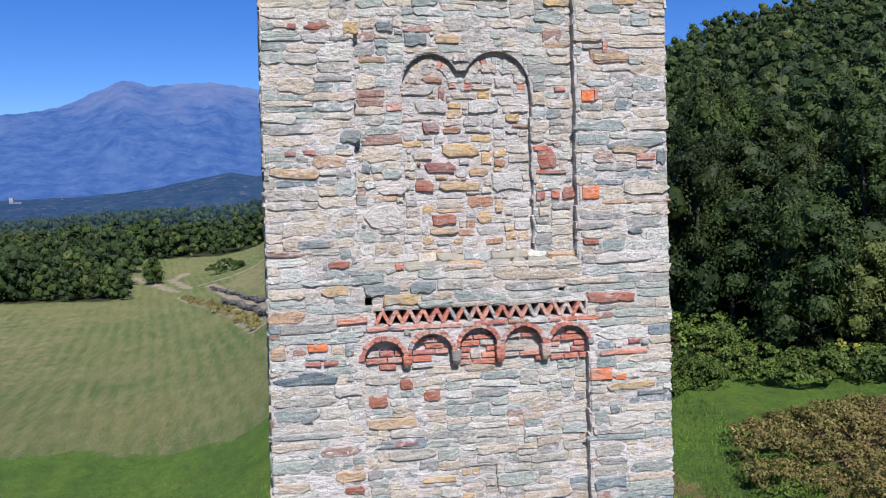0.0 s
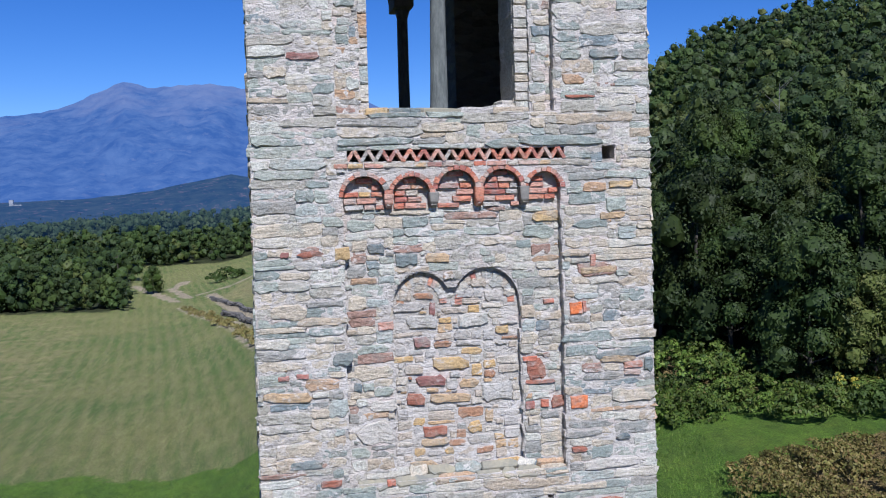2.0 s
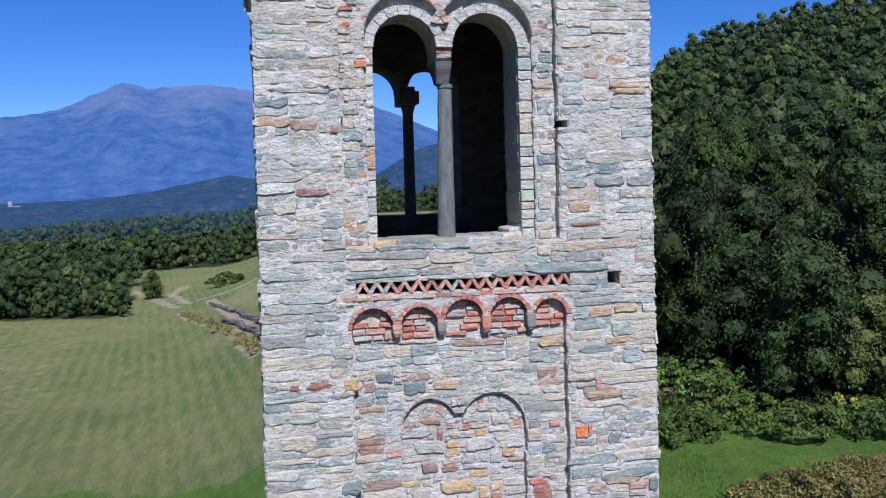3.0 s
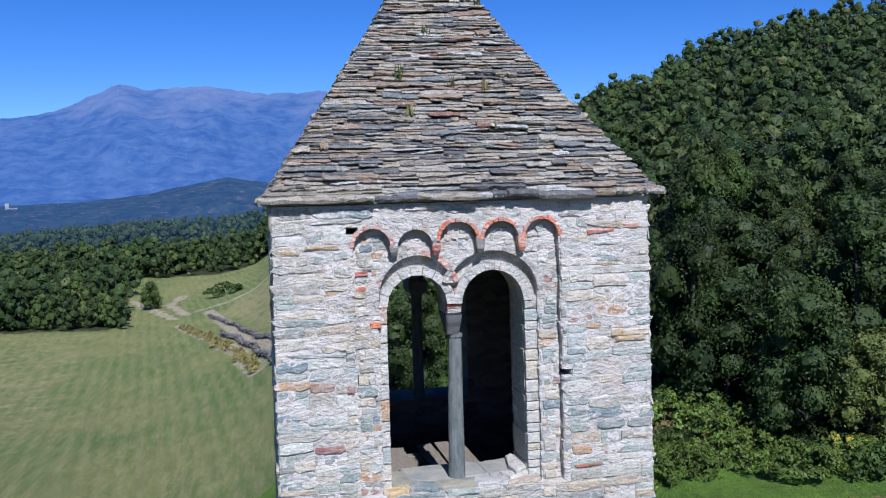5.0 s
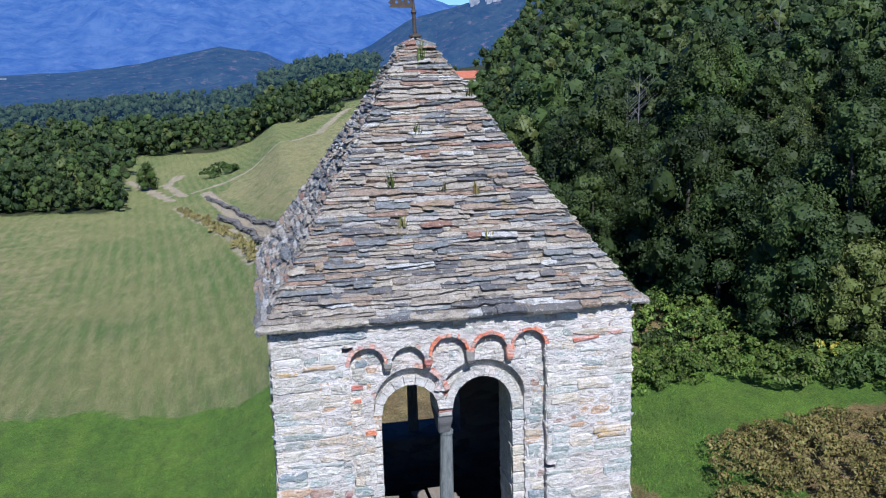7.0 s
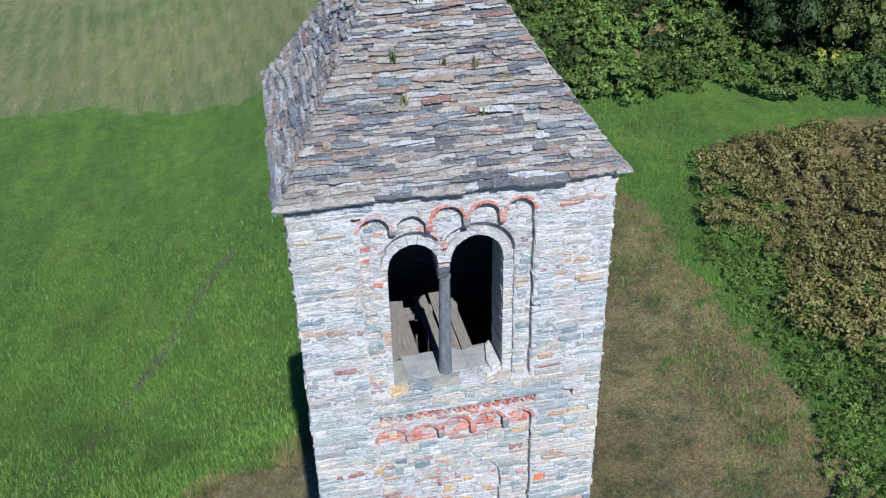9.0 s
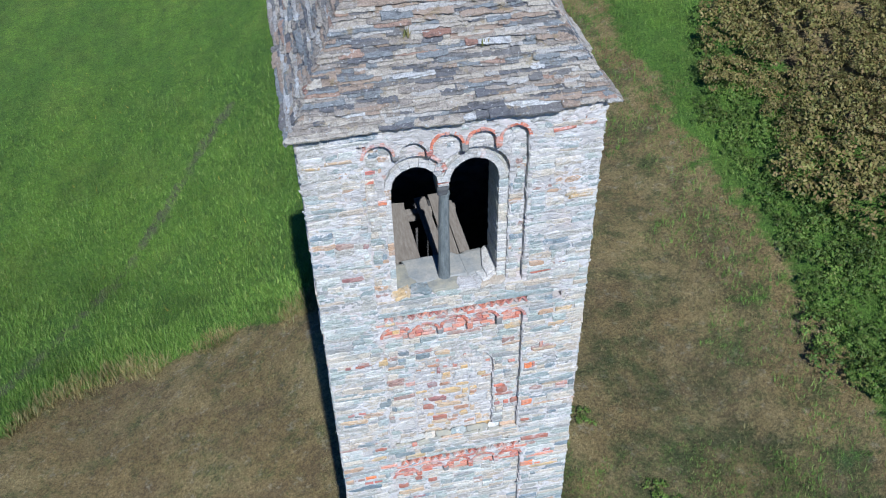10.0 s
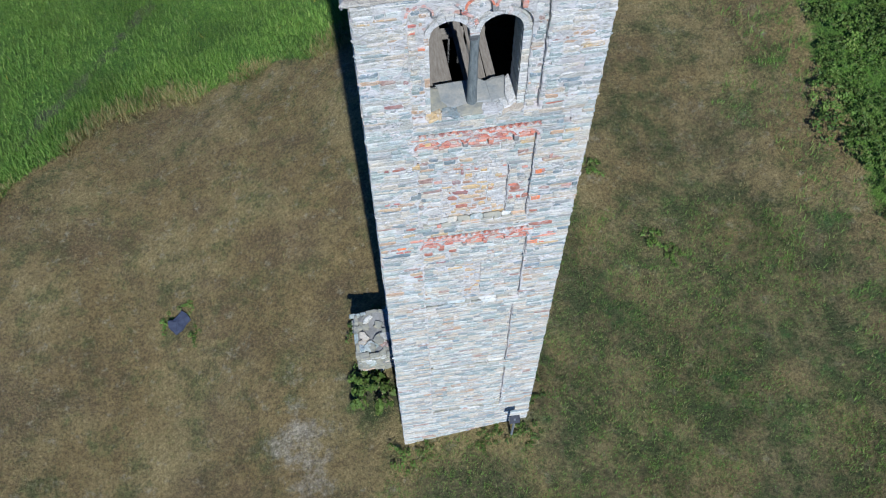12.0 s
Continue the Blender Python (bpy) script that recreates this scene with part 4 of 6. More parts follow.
marked(OCHRE, [(-0.11, 13.58, 0.36, 0.08), (-0.26, 13.18, 0.24, 0.07), (-0.1, 13.9, 0.32, 0.11), (0.39, 14.19, 0.12, 0.07), (0.25, 13.39, 0.07, 0.12), (-0.36, 12.94, 0.26, 0.13), (0.06, 12.89, 0.24, 0.09)])
marked(PALE, [(0.33, 13.61, 0.27, 0.18), (-0.35, 14.3, 0.26, 0.13), (0.12, 14.29, 0.26, 0.12)])
marked(ORANGE, [(-0.88, 17.8, 0.10, 0.07)])


def free(x, z):
    return not any(a - 0.004 < x < b + 0.004 and c - 0.004 < z < d + 0.004 for a, b, c, d in taken)


def near_frieze(x, z, margin=0.075):
    """Where the bricks of the little arches sit."""
    for fr in (F_TOP, F_MID, F_LOW):
        if fr.corbel - 0.03 < z < fr.spring + 0.33:
            for i, (cx, r) in enumerate(fr.arches):
                d = math.hypot(x - cx, z - (fr.spring + fr.rise[i]))
                if z > fr.spring + fr.rise[i] and (d > r - 0.02 or fr is not F_TOP) and d < r + margin:
                    return True
                if z <= fr.spring + fr.rise[i] and abs(x - cx) < r + 0.06 and (fr is not F_TOP or abs(x - cx) > r - 0.01):
                    return True
    return False


def on_lesene(x, z):
    return free(x, z) and not any(t(x, z) for t in panel_tests) and not any(t(x, z) for t in cut_tests) and not near_frieze(x, z)


def on_panel(x, z):
    if not any(t(x, z) for t in panel_tests) or in_out(x, z) or in_niche(x, z) or in_low(x, z) or not free(x, z):
        return False
    if near_frieze(x, z):
        return False
    # room for the voussoirs of the twin window
    return not (z > 17.9 and any(math.hypot((x - cx) / r, (z - 18.04) / 0.40) < 1.16 for cx, r in ((-0.475, 0.37), (0.245, 0.445))))


rng = random.Random(41)
rest = Joined()
LONG, THIN = (0.08, 0.78, 0.26), (0.03, 0.155, 0.07)
stones = pack(-HALF, HALF, ZB + 0.6, 18.9, on_lesene, rng, LONG, THIN)
stones.sort(key=lambda s: abs((s[2] + s[3]) / 2 - 15.4))
lay("front", 0.0, stones, STONE, rng, rest, wall_front, 190)
for n, p in enumerate(PANELS):
    lo, hi = min(q[1] for q in p), max(q[1] for q in p)
    some = pack(-1.1, 1.05, lo, hi, on_panel, rng, (0.08, 0.56, 0.22), (0.035, 0.15, 0.072))
    some.sort(key=lambda s: -s[3])
    lay("front", 0.085, some, STONE, rng, rest, wall_front, 45 if n in (0, 1) else 0)
rest.link("rubble", STONE, wall_front, "grey and ochre rubble stones in lime mortar")
fill = Joined()
some = pack(-0.62, 0.56, 12.88, 14.8, lambda x, z: in_niche(x, z) and free(x, z), rng, (0.07, 0.32, 0.15), (0.04, 0.14, 0.08))
lay("front", 0.149, some, WARM, rng, fill, wall_front, 60, 0.86)
some = pack(-0.16, 0.17, 9.45, 11.0, in_low, rng, (0.06, 0.2, 0.11), (0.04, 0.1, 0.07))
lay("front", 0.102, some, WARM, rng, fill, wall_front, 0, 0.86)
fill.link("niche_filling", WARM, wall_front, "ochre and rust stones walling up the blind windows")
for side, wall in (("left", wall_left), ("right", wall_right), ("back", wall_back)):
    others = Joined()
    rear = inside(REAR)
    some = pack(-HALF, HALF, ZB + 0.6, 18.9, (lambda x, z: not rear(x, z)) if side == "back" else (lambda x, z: True), rng, (0.25, 0.9, 0.5), (0.10, 0.20, 0.15))
    lay(side, 0.0, some, STONE, rng, others)
    others.link("rubble", STONE, wall)


# sloping ledges of rough slabs at the foot of the recessed fields
for xa, xb, zl in ((-0.97, 0.95, 12.885), (-1.0, 1.02, 9.22), (-0.96, 0.92, 5.25), (-0.95, 0.94, 1.65)):
    for row, (dy, dz, slant) in enumerate(((0.03, -0.02, -38), (0.085, 0.045, -52))):
        x = xa + 0.07 * row
        while x < xb - 0.06:
            w = min(xb - x, rng.uniform(0.14, 0.46))
            ob = new("ledge_slab", stone_mesh(rng.randrange(26), LEDGE if rng.random() < 0.55 else STONE))
            ob.parent = wall_front
            ob.matrix_local = Matrix.Translation(lean(x + w / 2, dy, zl + dz)) @ Matrix.Rotation(radians(slant + rng.uniform(-8, 8)), 4, "X") @ Matrix.Rotation(rng.gauss(0, 0.03), 4, "Y") @ Matrix.Diagonal((w * 1.04, 0.03, rng.uniform(0.08, 0.13), 1))
            x += w

# brick arches, corbels and saw-tooth courses
def wedge(name, cx, cz, r0, r1, a0, a1, y0, y1, mat, parent, rz=1.0):
    v = []
    for y in (y0, y1):
        for r, a in ((r0, a0), (r1, a0), (r1, a1), (r0, a1)):
            v.append(lean(cx + r * math.cos(a), y, cz + r * rz * math.sin(a)))
    f = [(0, 1, 2, 3), (7, 6, 5, 4), (0, 4, 5, 1), (1, 5, 6, 2), (2, 6, 7, 3), (3, 7, 4, 0)]
    return link_mesh(name, v, f, mat, parent)


def flat_brick(x0, x1, z0, z1, y, mat, parent, slope=0.0, name="brick"):
    ob = new(name, stone_mesh(26 + rng.randrange(8), mat))
    ob.parent = parent
    ob.matrix_local = stone_pose("front", x0, x1, z0, z1, y, 0.022, slope)
    return ob


def build_frieze(fr, mats, tympanum):
    for i, (cx, r) in enumerate(fr.arches):
        cz = fr.spring + fr.rise[i]
        n = 11
        mat = mats[i]
        for k in range(n):
            a0 = math.pi * (k + 0.06) / n
            a1 = math.pi * (k + 0.94) / n
            th = rng.uniform(0.026, 0.046) * (0.85 if fr is F_TOP else 1.0)
            wedge("brick", cx, cz, r - 0.004, r + th, a0, a1, -0.012 - rng.uniform(0, 0.012), 0.07, mat if rng.random() < 0.9 else GREYBRICK, wall_front)
        if i < 4:
            b = fr.edges[i + 1]
            bm = bmesh.new()
            w0, w1 = 0.045, 0.024
            zt, zb = fr.spring + min(fr.rise[i], fr.rise[i + 1]) + 0.02, fr.corbel - 0.025
            ring = []
            for z, w, yf in ((zt, w0, -0.022), (zb + 0.05, w1 + 0.012, -0.018), (zb, w1, 0.02)):
                ring.append([bm.verts.new(lean(b + sx * w, y, z)) for sx, y in ((-1, 0.09), (-1, yf), (1, yf), (1, 0.09))])
            for p, q in zip(ring, ring[1:]):
                for k in range(4):
                    bm.faces.new((p[k], q[k], q[(k + 1) % 4], p[(k + 1) % 4]))
            bm.faces.new(ring[0])
            bm.faces.new(list(reversed(ring[-1])))
            bmesh.ops.recalc_face_normals(bm, faces=bm.faces[:])
            bmesh.ops.bevel(bm, geom=bm.edges[:], offset=0.006, segments=1, affect="EDGES")
            part("corbel", bm, CORBEL if rng.random() < 0.6 else BRICK, wall_front)
        # courses of brick in the field of the arch
        z = fr.corbel - 0.03
        while tympanum and z < cz + r - 0.05:
            h = rng.uniform(0.036, 0.05)
            half = r - 0.012 if z + h < cz else math.sqrt(max(0.0, r * r - (z + h - cz) ** 2)) - 0.012
            x = cx - half + rng.uniform(0, 0.02)
            while x < cx + half - 0.04:
                w = min(rng.uniform(0.08, 0.2), cx + half - x)
                if rng.random() < tympanum - 0.16:
                    flat_brick(x, x + w, z, z + h, 0.066, BRICK if rng.random() < 0.8 else WARM, wall_front, rng.gauss(0, 0.02))
                x += w + 0.012
            z += h + 0.014


build_frieze(F_TOP, [BRICK, GREYBRICK, BRIGHT, BRIGHT, BRIGHT], 0.0)
build_frieze(F_MID, [BRICK] * 5, 0.9)
build_frieze(F_LOW, [BRICK] * 5, 0.9)
for fr in (F_MID, F_LOW):
    # the course of bricks between the arches and the saw-teeth
    x = fr.edges[0] - 0.04
    while x < fr.edges[5] + 0.04:
        w = rng.uniform(0.09, 0.2)
        flat_brick(x, x + w, fr.spring + 0.222, fr.spring + 0.262, 0.0, BRICK if rng.random() < 0.7 else WARM, wall_front, rng.gauss(0, 0.02))
        x += w + 0.012
for x0, x1, z0, z1 in SAWS:
    n = 16
    step = (x1 - x0) / n
    for k in range(n):
        xa, xb = x0 + k * step, x0 + (k + 1) * step
        for p, q in (((xa, z0), ((xa + xb) / 2, z1)), (((xa + xb) / 2, z1), (xb, z0))):
            dx, dz = q[0] - p[0], q[1] - p[1]
            d = math.hypot(dx, dz)
            nx, nz = -dz / d * 0.015, dx / d * 0.015
            v = [lean(px + sx * nx, y, pz + sx * nz) for y in (-0.012 + rng.uniform(-0.008, 0.01), 0.12) for (px, pz), sx in ((p, -1), (q, -1), (q, 1), (p, 1))]
            link_mesh("brick", v, [(0, 1, 2, 3), (7, 6, 5, 4), (0, 4, 5, 1), (1, 5, 6, 2), (2, 6, 7, 3), (3, 7, 4, 0)], BRICK if rng.random() < 0.85 else GREYBRICK, wall_front)
    # backing shares the rubble colour darkened for the inner shade
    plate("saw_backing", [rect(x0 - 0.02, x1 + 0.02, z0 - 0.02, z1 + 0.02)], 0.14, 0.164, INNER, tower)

# voussoirs of the twin windows: the outer roll on the panel, the ring on the step behind
for cx, r, mat, a_lo, a_hi, czo in ((-0.475, 0.37, GREYBRICK, 18, 180, 18.03), (0.245, 0.445, GREYBRICK, 0, 165, 18.05)):
    n = 19
    for k in range(n):
        a0, a1 = radians(a_lo + (a_hi - a_lo) * (k + 0.05) / n), radians(a_lo + (a_hi - a_lo) * (k + 0.95) / n)
        m = BRICK if (cx < 0 and k < 8 and rng.random() < 0.8) else mat
        wedge("voussoir", cx, czo, r, r + rng.uniform(0.04, 0.055), a0, a1, 0.072, 0.15, m, wall_front, 0.40 / r)
for cx, r, rz in ((-0.475, 0.29, 0.295), (0.257, 0.307, 0.315)):
    n = 9 if cx < 0 else 21
    for k in range(n):
        a0, a1 = math.pi * (k + 0.03) / n, math.pi * (k + 0.97) / n
        wedge("voussoir", cx, 17.95, r - 0.005, r + 0.078, a0, a1, 0.112 - rng.uniform(0, 0.012), 0.3, PALE if rng.random() < 0.75 else GREYBRICK, wall_front, rz / r)
for cx, r, cz, rzz in ((-0.345, 0.235, 14.46, 0.27), (0.235, 0.285, 14.44, 0.315)):
    n = 15
    for k in range(n):
        a0, a1 = math.pi * (k + 0.08) / n, math.pi * (k + 0.92) / n
        wedge("voussoir", cx, cz, r - 0.07, r - 0.005, a0, a1, 0.138 - rng.uniform(0, 0.012), 0.2, [WARM, PALE, BRICK][rng.randrange(3)] if rng.random() < 0.6 else PALE, wall_front, rzz / r)
# the brick pier between the two arches, over the capital
for k in range(8):
    z, w = 17.86 + 0.043 * k, 0.066 + (0.004 * k if k < 4 else 0.02 - 0.012 * (k - 4))
    flat_brick(-0.118 - w, -0.118 + w, z, z + 0.038, 0.16, (PALE, BRICK, WARM, WARM)[k % 4], wall_front, rng.gauss(0, 0.08))
# jamb stones of the inner order
for xa, xb in ((-0.845, -0.768), (0.568, 0.69)):
    z = 16.21
    while z < 17.9:
        h = rng.uniform(0.06, 0.2)
        flat_brick(xa, xb, z, z + h, 0.135, PALE if rng.random() < 0.55 else STONE, wall_front, 0, "stone")
        z += h + 0.01

# sill, column, capital
part("sill_bed", box_bm(-0.80, 0.62, 0.09, 0.62, 16.08, 16.192), MORTAR, tower)
for n, (x, y, w, d, top, mat, spin) in enumerate(((-0.16, 0.41, 0.86, 0.44, 0.022, SILLSTONE, 0.03), (-0.66, 0.36, 0.30, 0.50, 0.012, LEDGE, -0.08), (0.36, 0.42, 0.36, 0.42, 0.03, SILLSTONE, 0.1),
                                                   (0.545, 0.36, 0.20, 0.46, 0.085, PALE, -0.15), (0.47, 0.17, 0.26, 0.18, 0.04, PALE, 0.3), (-0.74, 0.07, 0.24, 0.19, 0.012, OCHRE, 0.1),
                                                   (-0.46, 0.09, 0.27, 0.17, 0.018, SLATE, -0.05), (-0.13, 0.10, 0.42, 0.19, 0.012, LEDGE, 0.04), (0.19, 0.09, 0.30, 0.20, 0.014, WARM, -0.1), (0.50, 0.05, 0.34, 0.16, 0.01, STONE, 0.05), (0.40, 0.27, 0.16, 0.2, 0.02, LEDGE, 0.4))):
    ob = new("sill_slab", stone_mesh((5 * n + 2) % 26, mat))
    ob.parent = tower
    ob.matrix_local = Matrix.Translation((x, y, 16.19 + top)) @ Matrix.Rotation(spin, 4, "Z") @ Matrix.Rotation(-math.pi / 2, 4, "X") @ Matrix.Diagonal((w * 1.12, 0.03, d * 1.15, 1))
bm = lathe_bm([(0.084, 16.2), (0.078, 16.5), (0.072, 17.0), (0.066, 17.45), (0.064, 17.60), (0.072, 17.605), (0.072, 17.635), (0.06, 17.64)], 16, 0.004, 3)
for v in bm.verts:
    t = (v.co.z - 16.2) / 1.43
    v.co.x += -0.115 + 0.03 * t
    v.co.y += 0.24 + 0.06 * t
part("column", bm, COLUMN, tower, "weathered grey stone column between the two lights")
bm = bmesh.new()
ring = []
for z, w, ya, yb in ((17.63, 0.058, 0.235, 0.37), (17.70, 0.065, 0.21, 0.42), (17.78, 0.072, 0.17, 0.53), (17.845, 0.076, 0.155, 0.60)):
    ring.append([bm.verts.new((-0.115 + sx * w, y, z)) for sx, y in ((-1, ya), (1, ya), (1, yb), (-1, yb))])
for p, q in zip(ring, ring[1:]):
    for k in range(4):
        bm.faces.new((p[k], p[(k + 1) % 4], q[(k + 1) % 4], q[k]))
bm.faces.new(list(reversed(ring[0])))
bm.faces.new(ring[-1])
bmesh.ops.bevel(bm, geom=bm.edges[:], offset=0.01, segments=2, affect="EDGES")
part("capital", bm, CAPITAL, tower, "dark stone crutch capital")
bm = lathe_bm([(0.075, 16.35), (0.07, 17.0), (0.065, 17.62), (0.09, 17.7), (0.10, 17.95)], 12, 0.004, 7)
for v in bm.verts:
    v.co.x += 0.04
    v.co.y += 3.28
part("column", bm, COLUMN, tower)
bm = box_bm(-0.09, 0.15, 3.02, 3.55, 17.72, 17.88, 0.02)
part("capital", bm, CAPITAL, tower)

# belfry floor: joists, loose planks over part of it
for y in (0.72, 1.96):
    part("joist", box_bm(-1.25, 0.40, y - 0.06, y + 0.06, 15.80, 15.955, 0.01), WOOD, tower)
for xa, w, yb, turn_deg in ((-0.735, 0.195, 2.15, -7), (-0.50, 0.18, 2.06, 2), (-0.125, 0.175, 2.2, 2.5), (0.058, 0.17, 2.24, 1.0), (0.245, 0.15, 2.03, 1.5)):
    bm = box_bm(-w / 2, w / 2, 0, yb - 0.64, 0, 0.035, 0.005)
    ob = part("plank", bm, WOOD, tower, "loose weathered floor plank")
    ob.matrix_local = pose(xa + w / 2, 0.64, 15.965 + 0.004 * rng.random(), 0, 0, turn_deg)
part("lower_floor", box_bm(-1.24, 1.24, 0.6, 3.02, 12.3, 12.4), WOOD, tower)

# ---- roof of stone slabs ----
EAVE = 18.97
APEX = Vector((-0.02, 1.78, 21.62))
bm = bmesh.new()
foot = [bm.verts.new(p) for p in ((-1.80, -0.06, 18.93), (1.80, -0.06, 18.93), (1.80, 3.66, 18.93), (-1.80, 3.66, 18.93))]
tip = bm.verts.new(APEX - Vector((0, 0, 0.14)))
for k in range(4):
    bm.faces.new((foot[k], foot[(k + 1) % 4], tip))
bm.faces.new(list(reversed(foot)))
roof = part("roof", bm, SLAB, tower, "steep pyramid roof of grey stone slabs with lichen")


def slab_shape(seed):
    rr = random.Random(seed)
    pts = [(-0.5, rr.uniform(0, 0.1))] + [(-0.5 + i / 8 + rr.uniform(-0.04, 0.04), rr.gauss(0.0, 0.028)) for i in range(1, 8)] + [(0.5, rr.uniform(0, 0.1)), (0.5, 1.0), (-0.5, 1.0)]
    n = len(pts)
    v = [(x * 0.99, y + rr.uniform(0.0, 0.06), -0.5 + rr.uniform(-0.15, 0.1)) for x, y in pts] + [(x, y - rr.uniform(0, 0.03), rr.uniform(-0.1, 0.3)) for x, y in pts] + [(x * 0.975, y + (rr.uniform(0.03, 0.1) if y < 0.5 else 0), 0.5 + rr.uniform(-0.2, 0.12)) for x, y in pts]
    f = [tuple(reversed(range(n))), tuple(range(2 * n, 3 * n))]
    for k in range(n):
        j = (k + 1) % n
        f += [(k, j, n + j, n + k), (n + k, n + j, 2 * n + j, 2 * n + k)]
    return v, f


SLABS = [slab_shape(s) for s in range(16)]
SLAB_ARRAYS = [np.array(v) for v, _ in SLABS]
SLAB_MESHES = []
for v, f in SLABS:
    me = bpy.data.meshes.new("slab")
    me.from_pydata(v, [], f)
    me.materials.append(SLAB)
    SLAB_MESHES.append(me)
roof_rest = Joined()
singles = 0
E_HALF = 1.89
courses = 84
for c in range(courses):
    u = (c / courses) ** 1.02
    z = EAVE + (APEX.z - 0.06 - EAVE) * u
    half = E_HALF * (1 - u) + 0.155 * u + (0.035 if c == 0 else 0) - 0.05 * math.sin(math.pi * min(1, u * 1.0)) * 0.6
    for s in range(4):
        ang = s * math.pi / 2
        mid_y = 1.80
        x = -half + rng.uniform(-0.02, 0.0)
        while x < half - 0.02:
            w = rng.triangular(0.06, 0.66, 0.17) * (1.5 if c < 4 else 1.0)
            if half - (x + w) < 0.09:
                w = half - x + rng.uniform(0.0, 0.025)
            th = rng.triangular(0.009, 0.046, 0.017)
            if c == 0:
                th = 0.05
            dz, push = rng.gauss(0, 0.007), rng.gauss(0, 0.013)
            tilt = rng.gauss(20, 3.5)
            dep = 0.22
            local = Matrix.Translation((x + w / 2, -half + push, z + dz)) @ Matrix.Rotation(rng.gauss(0, 0.028), 4, "Y") @ Matrix.Rotation(rng.gauss(0, 0.045), 4, "Z") @ Matrix.Rotation(radians(tilt if c else 12), 4, "X") @ Matrix.Diagonal((w * 1.01, dep, th, 1))
            ring_m = Matrix.Translation((APEX.x * u, mid_y + (APEX.y - mid_y) * u, 0)) @ Matrix.Rotation(ang, 4, "Z")
            k = rng.randrange(16)
            if s == 0 and singles < 300 and x > -half + 0.2 and x + w < half - 0.2:
                ob = new("slab", SLAB_MESHES[k])
                ob.parent = roof
                ob.matrix_local = ring_m @ local
                singles += 1
            else:
                # slabs at a hip are cut back along it
                mm, rm = np.array(local), np.array(ring_m)
                v = SLAB_ARRAYS[k] @ mm[:3, :3].T + mm[:3, 3]
                lim = np.maximum(0.01, -v[:, 1] + 0.025)
                v[:, 0] = np.clip(v[:, 0], -lim, lim)
                roof_rest.add(v @ rm[:3, :3].T + rm[:3, 3], SLABS[k][1])
            x += w
roof_rest.link("slab_work", SLAB, roof)

# ---- weather vane ----
vane = empty("weather_vane", "rusted iron flag weather vane with a pierced cross", "weather vane", tuple(APEX))
part("collar", lathe_bm([(0.012, 21.60), (0.075, 21.625), (0.07, 21.64), (0.02, 21.66)], 12), IRON, vane)
bm = lathe_bm([(0.024, 21.5), (0.02, 21.8), (0.02, 21.86), (0.034, 21.885), (0.02, 21.915), (0.015, 22.0), (0.015, 22.26), (0.03, 22.275), (0.026, 22.33), (0.034, 22.38), (0.012, 22.55)], 10)
for v in bm.verts:
    v.co.x -= (v.co.z - 21.6) * 0.028
pole = part("pole", bm, IRON, vane)
FX = -0.045
cu_flag = [(FX, 21.93), (FX, 22.21)] + [(FX - 0.262 + 0.03 * (k % 2), 22.205 - 0.0265 * k) for k in range(0, 11)]
cross = [(-0.2, 22.06), (-0.155, 22.06), (-0.155, 22.005), (-0.137, 22.005), (-0.137, 22.06), (-0.092, 22.06), (-0.092, 22.08), (-0.137, 22.08), (-0.137, 22.14), (-0.155, 22.14), (-0.155, 22.08), (-0.2, 22.08)]
dots = [[(cx + 0.014 * math.cos(k * math.pi / 4), cz + 0.016 * math.sin(k * math.pi / 4)) for k in range(8)] for cx in (-0.215, -0.08) for cz in (21.995, 22.15)]
flag_ob = plate("flag", [cu_flag, cross] + dots, 1.775, 1.783, IRON, vane, "thin iron flag with a notched edge")
for ch in vane.children:
    ch.location = tuple(-APEX) if ch == flag_ob else (0, 0, -APEX.z)


# ---- weeds rooted between the slabs ----
def roof_weed(name, label, x, u, tall, mat, seed):
    rr = random.Random(seed)
    z = EAVE + (APEX.z - 0.06 - EAVE) * u
    at = Vector((x, 1.80 - (E_HALF * (1 - u) + 0.10 * u) + 0.0, z + 0.02))
    v, f = [], []
    for _ in range(11):
        a = rr.uniform(0, 6.28)
        h = tall * rr.uniform(0.45, 1.1)
        d = Vector((math.cos(a), math.sin(a) - 0.3, 0)) * h * rr.uniform(0.05, 0.45)
        w = Vector((-math.sin(a), math.cos(a), 0)) * rr.uniform(0.004, 0.012)
        n = len(v)
        root = Vector((rr.uniform(-0.04, 0.04), rr.uniform(-0.03, 0.03), 0))
        v += [root - w, root + w, root + d * 0.5 + w + Vector((0, 0, h * 0.6)), root + d + Vector((0, 0, h))]
        f += [(n, n + 1, n + 2), (n, n + 2, n + 3)]
    ob = link_mesh(name, v, f, mat)
    ob.location = at
    return tagged(ob, label, "weed", "weeds on the roof")


